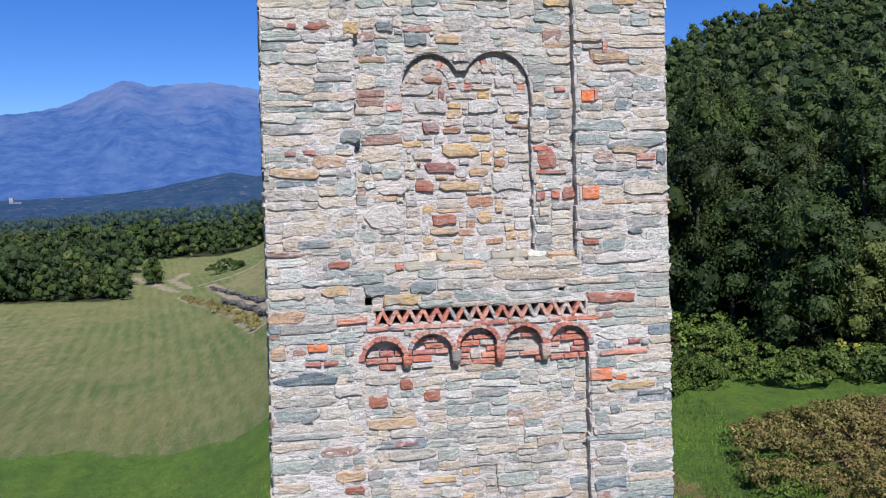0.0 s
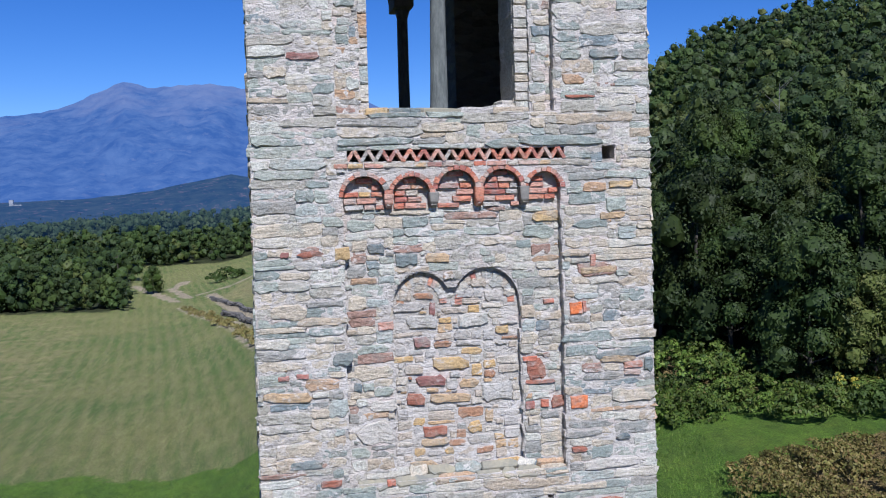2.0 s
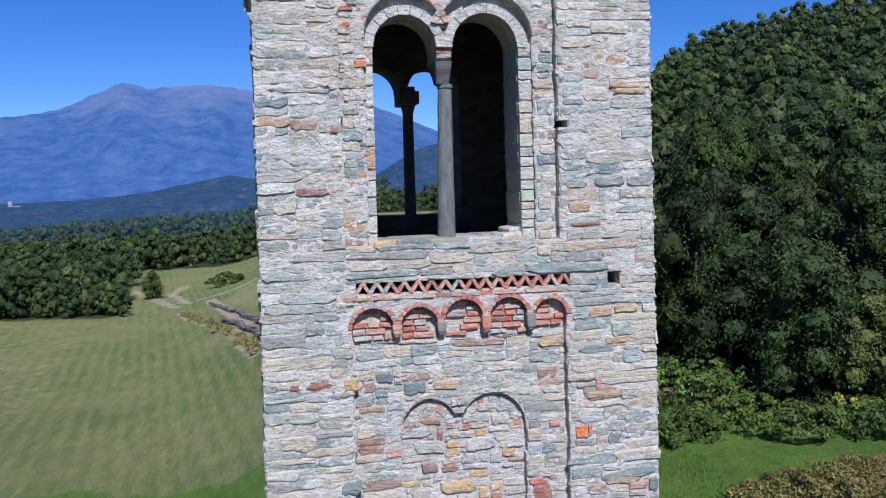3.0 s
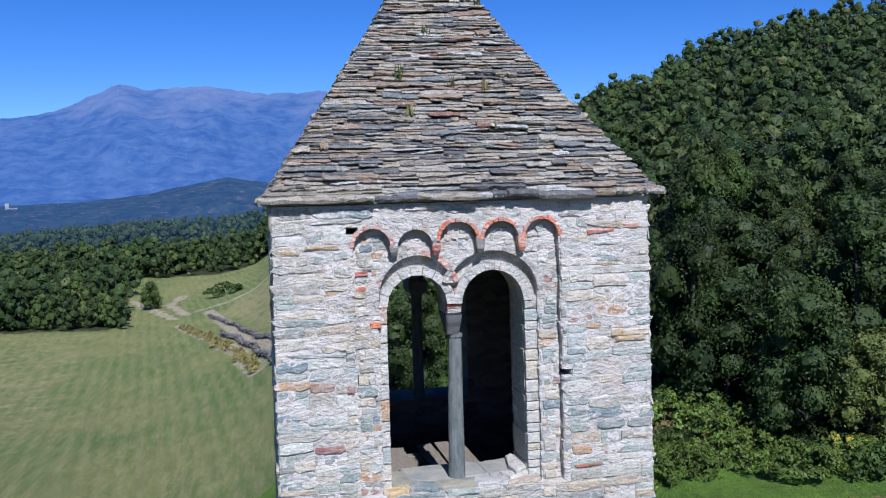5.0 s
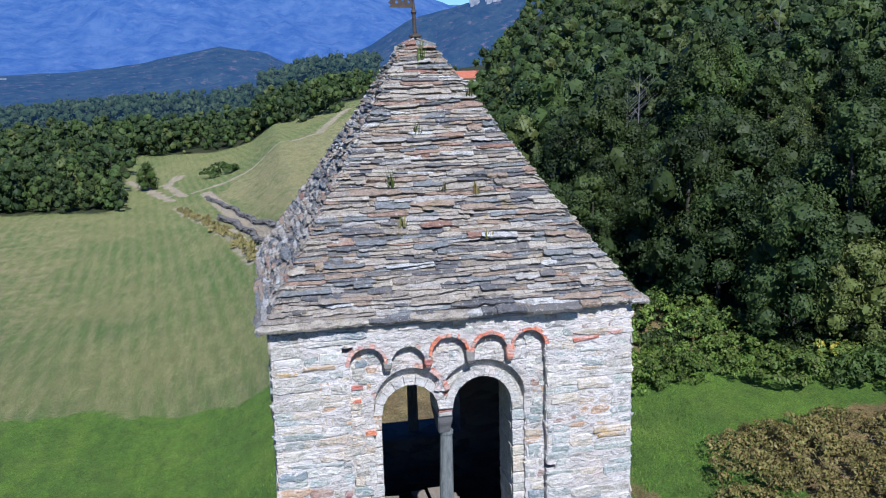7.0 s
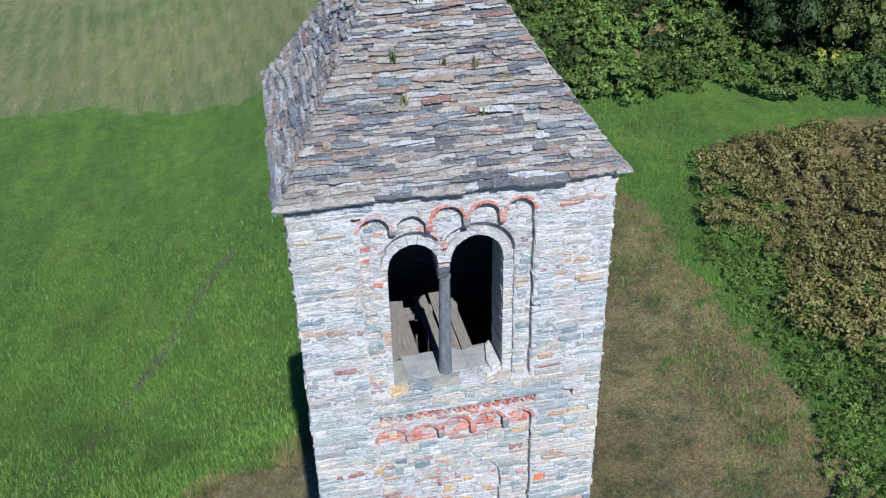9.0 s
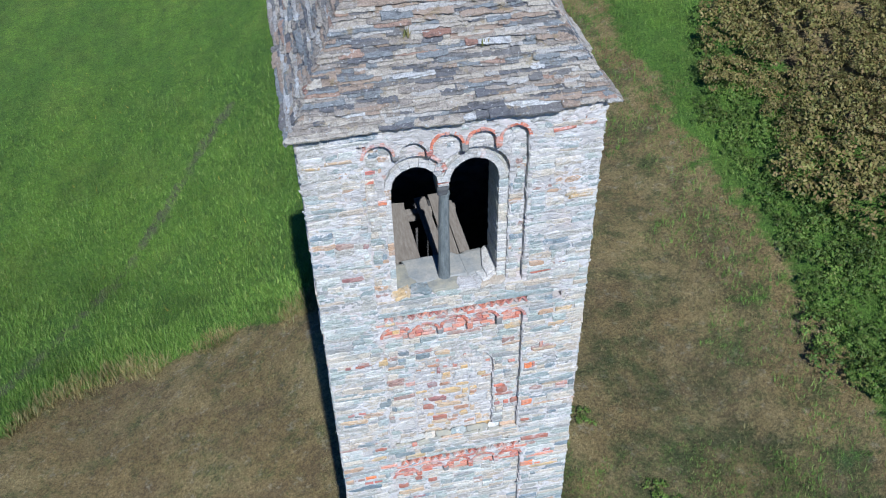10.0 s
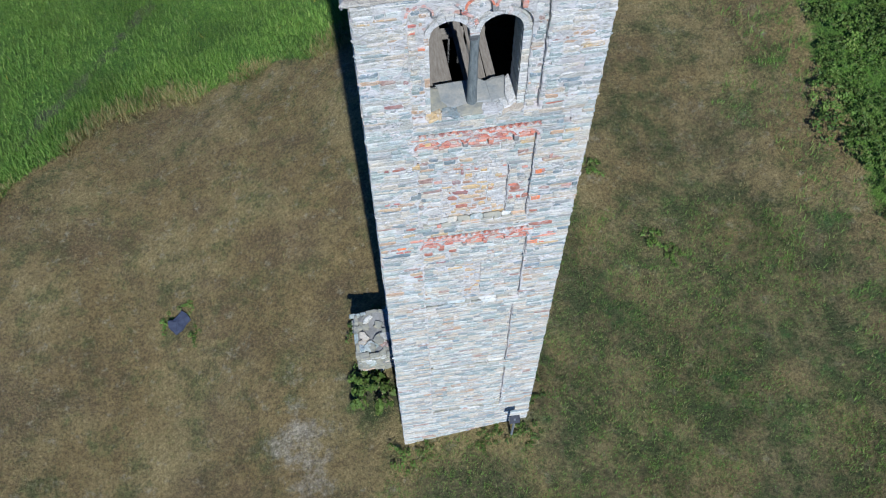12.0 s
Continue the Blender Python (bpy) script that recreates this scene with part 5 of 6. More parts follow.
roof_weed("weed", "tall green weed rooted near the roof tip", -0.03, 0.90, 0.30, LEAF_BRIGHT, 1)
roof_weed("weed", "thin green weed between the roof slabs", -0.50, 0.44, 0.26, LEAF_BRIGHT, 2)
roof_weed("weed", "small dry weed between the roof slabs", 0.35, 0.40, 0.15, BLADE_DRY, 3)
roof_weed("weed", "small dry weed between the roof slabs", 0.02, 0.42, 0.12, BLADE_DRY, 4)
roof_weed("weed", "small dry weed between the roof slabs", -0.45, 0.30, 0.12, BLADE_DRY, 5)
roof_weed("weed", "small green weed between the roof slabs", -0.15, 0.63, 0.14, LEAF_YELLOW, 6)
roof_weed("weed", "thin green weed on the roof hip", 0.46, 0.76, 0.20, LEAF_YELLOW, 7)
roof_weed("weed", "small dry weed between the roof slabs", 0.42, 0.24, 0.10, BLADE_DRY, 8)


# ---- trees and shrubs ----
def leaves_at(p, nrm, size, rg, droop=0.25):
    """A small bent quad at each place, facing roughly along its normal."""
    n = len(p)
    a = np.cross(nrm, rg.normal(size=(n, 3)))
    a /= np.linalg.norm(a, axis=1)[:, None] + 1e-9
    b = np.cross(nrm, a)
    s = size * (0.55 + 0.9 * rg.random(n))[:, None]
    q = np.stack([p - a * s * 0.5, p + b * s * 0.32 - nrm * s * 0.08, p + a * s * 0.62 - np.array([0, 0, droop]) * s, p - b * s * 0.34 + nrm * s * 0.05], 1)
    return q.reshape(-1, 3), np.arange(n * 4).reshape(-1, 4)


def unit(d):
    return d / (np.linalg.norm(d, axis=1)[:, None] + 1e-9)


def leaf_cloud(clumps, per, size, rg, droop=0.25):
    """Leaves round clump centres (x, y, z, r)."""
    places, normals = [], []
    for cx, cy, cz, r in clumps:
        d = unit(rg.normal(size=(per, 3)))
        d[:, 2] = np.abs(d[:, 2]) * 0.9 - 0.3 * (rg.random(per) < 0.35)
        rad = r * (0.82 + 0.26 * rg.random(per))
        places.append(np.array([cx, cy, cz]) + d * rad[:, None] * np.array([1, 1, 0.8]))
        normals.append(unit(d + rg.normal(scale=0.34, size=(per, 3)) + np.array([0, 0, 0.3])))
    return leaves_at(np.concatenate(places), np.concatenate(normals), size, rg, droop)


def crown_lobes(rg, height, radius, low, count):
    """Rounded boughs (x, y, z, r) that make up an uneven, full crown."""
    out = [(0.1 * radius, 0.0, height - 0.34 * radius, 0.36 * radius)]
    lean = rg.uniform(-0.12, 0.12, 2) * radius
    for i in range(count):
        t = (i + rg.random()) / count
        w = radius * math.sin(math.pi * min(0.93, 0.26 + 0.68 * t)) ** 0.6
        r = radius * rg.uniform(0.30, 0.58) * (1.0 - 0.25 * t)
        a = i * 2.4 + rg.uniform(-0.5, 0.5)
        q = max(0.0, w * rg.uniform(0.78, 1.06) - r * 0.8)
        out.append((q * math.cos(a) + lean[0] * t, q * math.sin(a) + lean[1] * t, low + (height - low - r) * t + 0.2 * r, r))
    return out


def bough_cloud(lobes, sprigs, leaves, size, rg, ring, inner=0.64):
    """Sprigs of leaves over the lobes, round a core of dense inner foliage."""
    L = np.array(lobes)
    places, normals = [], []
    for i, (cx, cy, cz, r) in enumerate(lobes):
        d = unit(rg.normal(size=(sprigs, 3)))
        d = d[d[:, 2] > -0.62]
        bulge = 1.0 + 0.16 * np.sin(5 * d[:, 0] + i) * np.sin(4 * d[:, 1] + 2 * i) + rg.normal(0, 0.09, len(d))
        p = np.array([cx, cy, cz]) + d * (r * bulge)[:, None] * np.array([1, 1, 0.86])
        gap = np.linalg.norm(p[:, None, :] - L[None, :, :3], axis=2) / L[None, :, 3]
        gap[:, i] = 9
        keep = gap.min(1) > 0.78
        p, d = p[keep], d[keep]
        p = np.repeat(p, leaves, 0) + rg.normal(scale=size * 0.85, size=(len(p) * leaves, 3))
        places.append(p)
        normals.append(unit(np.repeat(d, leaves, 0) + rg.normal(scale=0.33, size=p.shape) + np.array([0, 0, 0.25])))
    v, f = leaves_at(np.concatenate(places), np.concatenate(normals), size, rg)
    core = bmesh.new()
    for cx, cy, cz, r in lobes:
        bmesh.ops.create_icosphere(core, subdivisions=ring, radius=r * inner, matrix=Matrix.Translation((cx, cy, cz)))
    core.verts.ensure_lookup_table()
    cv = np.array([tuple(q.co) for q in core.verts]) + rg.normal(scale=(0.10 if inner < 0.7 else 0.13) * L[:, 3].mean(), size=(len(core.verts), 3))
    cf = [[q.index + len(v) for q in face.verts] for face in core.faces]
    core.free()
    return np.concatenate([v, cv]), [tuple(r) for r in f.tolist()] + [tuple(r) for r in cf]


def limb(bm, p, q, r0, r1, n=6):
    axis = (q - p).normalized()
    side = axis.orthogonal().normalized()
    other = axis.cross(side)
    rings = []
    for c, r in ((p, r0), ((p + q) / 2 + side * r0 * 0.5, (r0 + r1) / 2), (q, r1)):
        rings.append([bm.verts.new(c + (side * math.cos(2 * math.pi * i / n) + other * math.sin(2 * math.pi * i / n)) * r) for i in range(n)])
    for a, b in zip(rings, rings[1:]):
        for i in range(n):
            bm.faces.new((a[i], a[(i + 1) % n], b[(i + 1) % n], b[i]))


def make_tree(seed, height, radius, low, count, sprigs, size, leaf, label, group):
    rg = np.random.default_rng(seed)
    ob = empty("tree", label, "tree", group=group)
    lobes = crown_lobes(rg, height, radius, low, count)
    bm = bmesh.new()
    limb(bm, Vector((0, 0, -0.6)), Vector((0.1, 0.05, height * 0.62)), height * 0.02, height * 0.009, 8)
    for c in lobes[:9]:
        limb(bm, Vector((0.05, 0.03, max(0.8, min(c[2] * 0.55, height * 0.52)))), Vector(c[:3]), height * 0.008, height * 0.003, 5)
    part("trunk", bm, BARK, ob)
    v, f = bough_cloud(lobes, sprigs, 5, size, rg, 2)
    link_mesh("crown", v, f, leaf, ob)
    return ob


WOODS = "trees of the hillside wood"
TREES = [
    make_tree(1, 11.5, 3.6, 1.2, 19, 92, 0.195, LEAF_DARK, "broad dark green deciduous tree with dense foliage", WOODS),
    make_tree(2, 8.6, 3.3, 0.9, 18, 96, 0.185, LEAF_DARK, "dark green deciduous tree with a rounded crown", WOODS),
    make_tree(3, 13.0, 3.4, 1.4, 21, 90, 0.2, LEAF_DARK, "tall dark green tree with an uneven crown", WOODS),
    make_tree(4, 9.0, 3.0, 1.0, 17, 84, 0.2, LEAF_YELLOW, "yellowish green tree with loose foliage", WOODS),
    make_tree(5, 12.0, 2.8, 1.0, 20, 88, 0.195, LEAF_MID, "slender green tree with upright foliage", WOODS),
    make_tree(6, 7.5, 3.4, 0.8, 17, 92, 0.185, LEAF_MID, "low spreading green tree at the wood's edge", WOODS),
]
TREE_ODDS = (0.28, 0.2, 0.2, 0.09, 0.13, 0.10)
tree_rng = random.Random(77)


def wood_edge(y):
    return float(np.interp(y, (0, 20, 30, 38, 47, 55, 66, 76, 100, 130, 200, 330, 420), (46, 40, 36, 33, 29.5, 23.5, 16, 8, 8, 20, 50, 92, 120)))


def pick_tree():
    return tree_rng.choices(range(6), TREE_ODDS)[0]


spots = []
y = 18.0
while y < 430:
    step = 4.7 if y < 110 else 6.4 if y < 200 else 8.8
    x = wood_edge(y) + tree_rng.uniform(0, 2)
    while x < wood_edge(y) + 190 and x < 0.82 * (y + 8) + 10:
        spots.append((x + tree_rng.uniform(-1.4, 1.4), y + tree_rng.uniform(-1.6, 1.6)))
        x += step * tree_rng.uniform(0.8, 1.2)
    y += step * 0.9
spots.sort(key=lambda p: math.hypot(p[0] + 2, p[1] + 8))
spots = [p for p in spots if math.hypot(p[0] - 31.0, p[1] - 41.4) > 2.4]
first = set()
far_parts = {FAR_DARK: Joined(), FAR_MID: Joined(), FAR_YELLOW: Joined(), FAR_HAZE: Joined()}
far_arrays = []
for k in range(8):
    rg = np.random.default_rng(100 + k)
    hgt, rad = (10, 3.4) if k % 2 else (12, 3.6)
    far_arrays.append(bough_cloud(crown_lobes(rg, hgt, rad, 1.0, 8), 20, 2, 0.46, rg, 1, 0.88))
for k in range(8):
    rg = np.random.default_rng(120 + k)
    hgt, rad = (10, 3.4) if k % 2 else (12, 3.6)
    far_arrays.append(bough_cloud(crown_lobes(rg, hgt, rad, 1.2, 10), 46, 2, 0.34, rg, 1, 0.80))

for k in range(8):
    rg = np.random.default_rng(150 + k)
    hgt, rad = (10, 3.4) if k % 2 else (12, 3.6)
    far_arrays.append(bough_cloud(crown_lobes(rg, hgt, rad, 1.0, 5), 14, 2, 0.6, rg, 1, 0.88))


def far_tree(x, y, scale, mat, sink=0.0, kinds=None):
    away = math.hypot(x, y + 8)
    v, f = tree_rng.choice(kinds) if kinds else far_arrays[tree_rng.randrange(8) + (8 if away < 125 else 0 if away < 260 else 16)]
    a = tree_rng.uniform(0, 6.28)
    c, s = math.cos(a), math.sin(a)
    w = v @ np.array([[c, s, 0], [-s, c, 0], [0, 0, 1]]) * scale + np.array([x, y, ground_at(x, y) - sink])
    far_parts[mat].add(w, f)


for n, (x, y) in enumerate(spots):
    s = tree_rng.choice((0.68, 0.75, 0.82, 0.9, 1.0, 1.08)) * tree_rng.uniform(0.93, 1.07)
    if n < 92:
        k = pick_tree()
        m = Matrix.Translation((x, y, ground_at(x, y))) @ Matrix.Rotation(tree_rng.uniform(0, 6.28), 4, "Z") @ Matrix.Diagonal((s, s, s * tree_rng.uniform(0.9, 1.12), 1))
        if k not in first:
            TREES[k].matrix_basis = m
            first.add(k)
        else:
            copy_thing(TREES[k], m).scale = m.to_scale()
    else:
        far_tree(x, y, s * 0.95, tree_rng.choices((FAR_DARK, FAR_MID, FAR_YELLOW), (0.5, 0.38, 0.12))[0])
# the rounded tree that stands out before the wood's edge
copy_thing(TREES[1], Matrix.Translation((31.0, 41.4, ground_at(31.0, 41.4) - 0.2)) @ Matrix.Rotation(1.1, 4, "Z"))
# the woods beyond the hay field and down into the valley
for _ in range(470):
    y = tree_rng.uniform(188, 330)
    x = tree_rng.uniform(-150, -33) - 0.10 * (y - 190)
    far_tree(x, y, tree_rng.uniform(0.62, 1.0), tree_rng.choices((FAR_DARK, FAR_MID, FAR_YELLOW), (0.6, 0.32, 0.08))[0])
for _ in range(400):
    y = tree_rng.uniform(300, 420)
    x = tree_rng.uniform(-150, 75)
    far_tree(x, y, tree_rng.uniform(0.55, 0.9), tree_rng.choices((FAR_DARK, FAR_MID, FAR_YELLOW), (0.5, 0.38, 0.12))[0])
haze_arrays = []
for k in range(6):
    rg = np.random.default_rng(140 + k)
    haze_arrays.append(bough_cloud(crown_lobes(rg, 11, 4.0, 1.0, 4), 9, 2, 0.8, rg, 1, 0.92))
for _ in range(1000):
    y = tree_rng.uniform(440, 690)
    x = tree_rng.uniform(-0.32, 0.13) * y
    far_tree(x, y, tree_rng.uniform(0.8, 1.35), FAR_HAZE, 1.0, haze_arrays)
for _ in range(60):
    y = tree_rng.uniform(184, 196)
    x = tree_rng.uniform(-95, -31)
    far_tree(x, y - 0.12 * (x + 40), tree_rng.uniform(0.4, 0.75), tree_rng.choices((FAR_DARK, FAR_MID, FAR_YELLOW), (0.55, 0.37, 0.08))[0])
for _ in range(110):
    x = tree_rng.uniform(-70, 22)
    y = float(np.interp(x, (-70, -34, -17, 1, 13, 22), (300, 292, 340, 282, 268, 262))) + tree_rng.uniform(2, 26)
    far_tree(x, y, tree_rng.uniform(0.75, 1.15), tree_rng.choices((FAR_DARK, FAR_MID, FAR_YELLOW), (0.6, 0.34, 0.06))[0])
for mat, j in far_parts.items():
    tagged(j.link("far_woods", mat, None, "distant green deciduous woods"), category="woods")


def make_shrub(seed, height, radius, count, per, size, leaf, label, category, group, dome=1.0, clump=1.0):
    rg = np.random.default_rng(seed)
    clumps = []
    for _ in range(count):
        a, q = rg.random() * 6.283, math.sqrt(rg.random())
        x, y = radius * q * math.cos(a), radius * q * math.sin(a)
        clumps.append((x, y, height * (1 - dome * q * q) * rg.uniform(0.35, 0.95) + 0.1, clump * radius * rg.uniform(0.13, 0.24)))
    v, f = leaf_cloud(clumps, per, size, rg)
    return tagged(link_mesh("shrub", v, f, leaf), label, category, group)


def strew(kinds, places, rng_s):
    for n, (x, y) in enumerate(places):
        s = rng_s.uniform(0.75, 1.25)
        m = Matrix.Translation((x, y, ground_at(x, y) - 0.05)) @ Matrix.Rotation(rng_s.uniform(0, 6.28), 4, "Z") @ Matrix.Diagonal((s, s, s * rng_s.uniform(0.8, 1.2), 1))
        if n < len(kinds):
            kinds[n].matrix_basis = m
        else:
            copy_thing(kinds[rng_s.randrange(len(kinds))], m).scale = m.to_scale()


def bracken_back(x):
    return float(np.interp(x, (18.4, 19.4, 23, 27.6, 29.1, 34), (29, 31.8, 33.5, 31.8, 30, 26)))


def bramble_line(x):
    return float(np.interp(x, (14, 19.7, 24.2, 27.7, 31, 36), (45, 41.2, 39.4, 36.2, 33.5, 29)))


srng = random.Random(9)
brown = [make_shrub(20 + k, 0.85, 1.7, 60, 34, 0.125, LEAF_BROWN, "rust-brown and olive bracken thicket", "bracken", "bracken thicket", 0.35, 0.95) for k in range(3)]
places = []
for _ in range(900):
    x, y = srng.uniform(19.0, 36), srng.uniform(8, 34)
    if x > 19.5 + 0.5 * math.sin(y * 0.7) + 0.28 * max(0.0, 17 - y) and y < bracken_back(x) - 0.7 and all(math.hypot(x - a, y - b) > 1.6 for a, b in places):
        places.append((x, y))
strew(brown, places, srng)
green = [make_shrub(30 + k, (1.5, 1.9, 1.2)[k], 1.9, 56, 30, 0.185, LEAF_BRIGHT if k < 2 else LEAF_MID, "green bramble and nettle thicket below the wood", "bramble", "bramble thicket", 0.8, 0.9) for k in range(3)]
places = []
for _ in range(1500):
    y = srng.uniform(29, 64)
    x = srng.uniform(14, 38)
    if bramble_line(x) + 0.6 < y and x < wood_edge(y) + 1.5 and all(math.hypot(x - a, y - b) > 1.75 for a, b in places):
        places.append((x, y))
strew(green, places, srng)
low = [make_shrub(40 + k, 0.42, 0.75, 24, 22, 0.085, LEAF_BRIGHT, "low green nettles along the thicket", "nettles", "nettles along the thicket") for k in range(2)]
places = []
for _ in range(1500):
    x, y = srng.uniform(15.2, 22), srng.uniform(-3, 30)
    if x > 15.8 + 0.5 * math.sin(y * 0.5) + 0.12 * max(0, y - 10) and x < 19.4 + 0.28 * max(0.0, 16 - y) and all(math.hypot(x - a, y - b) > 0.8 for a, b in places):
        places.append((x, y))
strew(low, places[:260], srng)
gold = make_shrub(50, 1.0, 0.8, 14, 40, 0.14, FLOWER, "shrub covered with yellow flowers at the wood's edge", "flowering shrub", "")
gold.location = (30.4, 37.2, ground_at(30.4, 37.2) + 0.9)
gold2 = make_shrub(51, 0.7, 0.8, 9, 30, 0.14, FLOWER, "shrub covered with yellow flowers at the wood's edge", "flowering shrub", "")
gold2.location = (32.3, 37.6, ground_at(32.3, 37.6) + 0.4)
bush = make_shrub(60, 1.9, 1.2, 24, 40, 0.2, LEAF_BRIGHT, "leafy green shrub growing against the tower's foot", "shrub", "")
bush.location = (-2.85, 1.75, ground_at(-2.85, 1.75))
bush.scale = (0.62, 0.75, 0.6)
slate = new("slate_boulder", stone_mesh(3, NIGHT_SLATE))
slate.matrix_basis = Matrix.Translation((-9.7, 6.2, ground_at(-9.7, 6.2) + 0.06)) @ Matrix.Rotation(0.6, 4, "Z") @ Matrix.Rotation(-math.pi / 2, 4, "X") @ Matrix.Diagonal((0.8, 0.14, 0.62, 1))
tagged(slate, "dark blue slate slab lying in the cut meadow", "stone")
weeds = [make_shrub(63, 0.13, 0.5, 14, 26, 0.06, LEAF_BRIGHT, "low green weeds in the cut meadow", "weeds", "weeds in the meadow")]
places = [(-9.3, 6.9), (-10.3, 6.4), (-9.2, 5.6), (-2.0, -0.5), (-1.2, -0.45), (1.0, -0.45), (1.75, -0.5), (0.4, -0.7), (2.2, 0.4), (2.15, 1.4), (-3.4, 2.4), (-3.2, 4.3), (-2.3, 4.5), (4.2, 9.4), (7.7, 5.7), (8.2, 5.1), (6.2, 9.0)]
strew(weeds, places, srng)
hedge = make_shrub(62, 3.2, 4.2, 30, 40, 0.5, LEAF_MID, "rounded green bush standing in the far field", "bush", "")
hedge.location = (-12.3, 228, ground_at(-12.3, 228))
hedge.scale = (1.35, 0.9, 1.1)
lone = copy_thing(TREES[5], Matrix.Translation((-29.5, 214, ground_at(-29.5, 214))) @ Matrix.Diagonal((1.15, 1.15, 1.25, 1)))


# ---- grass ----
def tufts(name, label, count, where, blades, size, spread, mat, seed):
    rg = np.random.default_rng(seed)
    pts = []
    while sum(len(p) for p in pts) < count:
        p = np.stack([rg.uniform(-26, 22, 20000), rg.uniform(-9, 48, 20000)], 1)
        pts.append(p[where(p[:, 0], p[:, 1], rg.random(20000))])
        if len(pts) > 40:
            break
    p = np.concatenate(pts)[:count]
    n = len(p)
    z = height(p[:, 0], p[:, 1])
    base = np.repeat(np.column_stack([p, z]), blades, 0)
    m = n * blades
    a = rg.uniform(0, 2 * np.pi, m)
    off = np.column_stack([np.cos(a), np.sin(a), np.zeros(m)]) * (rg.random(m) * spread)[:, None]
    h = np.repeat(size * rg.uniform(0.5, 1.3, n), blades) * rg.uniform(0.6, 1.2, m)
    bend = np.column_stack([np.cos(a), np.sin(a), np.zeros(m)]) * (h * rg.uniform(0.2, 0.9, m))[:, None]
    wide = np.column_stack([-np.sin(a), np.cos(a), np.zeros(m)]) * (0.007 + 0.03 * h)[:, None]
    root = base + off
    v = np.stack([root - wide, root + wide, root + bend + np.column_stack([np.zeros(m), np.zeros(m), h])], 1).reshape(-1, 3)
    f = np.arange(m * 3).reshape(-1, 3)
    return tagged(link_mesh(name, v, f, mat), label, "grass", kind="stuff")


def lush_line(x):
    return 18 - 0.09 * np.maximum(0, -x - 10) ** 2 + 0.28 * np.sin(x * 0.9) + 0.2 * np.sin(x * 2.3 + 1)


def clear_of_tower(x, y):
    return ~((np.abs(x) < 2.0) & (y > -0.25) & (y < 3.9))


tufts("lush_grass", "tall lush green meadow grass", 38000, lambda x, y, r: (y > lush_line(x) - 0.2) & (x < 4) & (r < np.where(y < lush_line(x) + 3, 1.0, 0.45) * np.clip((46 - y) / 18, 0, 1)), 4, 0.22, 0.16, BLADE_LUSH, 11)
tufts("green_strip_grass", "green grass along the thicket", 9000, lambda x, y, r: (x > 12.6 + np.sin(y)) & (x < 20 + 0.3 * np.maximum(0, y - 30)) & (y < 42), 4, 0.20, 0.16, BLADE_LUSH, 12)
tufts("dry_grass", "short dry yellowed grass", 22000, lambda x, y, r: (y < lush_line(x) + 0.5) & (x < 14) & clear_of_tower(x, y), 4, 0.10, 0.14, BLADE_DRY, 13)
tufts("short_grass", "short green grass in the cut meadow", 12000, lambda x, y, r: (x > 2.5) & (x < 13) & (y < 14) & ((np.hypot(x - 8, y + 0.5) < 8) | (x < 4.5 + 0.12 * y)) | (np.hypot(x + 0.3, (y + 2.6) * 1.3) < 3) & clear_of_tower(x, y), 4, 0.11, 0.13, BLADE_LUSH, 14)
tufts("edge_grass", "dry seeding grass along the edge of the tall meadow", 2300, lambda x, y, r: (np.abs(y - lush_line(x) - 0.1) < 0.15 + 0.9 * r * r) & (np.sin(x * 1.7) + np.sin(x * 0.6 + 2) > -1.1 + r) & (x < 1), 5, 0.32, 0.16, BLADE_DRY, 15)
tufts("meadow_flowers", "small yellow meadow flowers", 500, lambda x, y, r: (y > lush_line(x) + 1) & (x < 2), 2, 0.22, 0.05, FLOWER, 16)


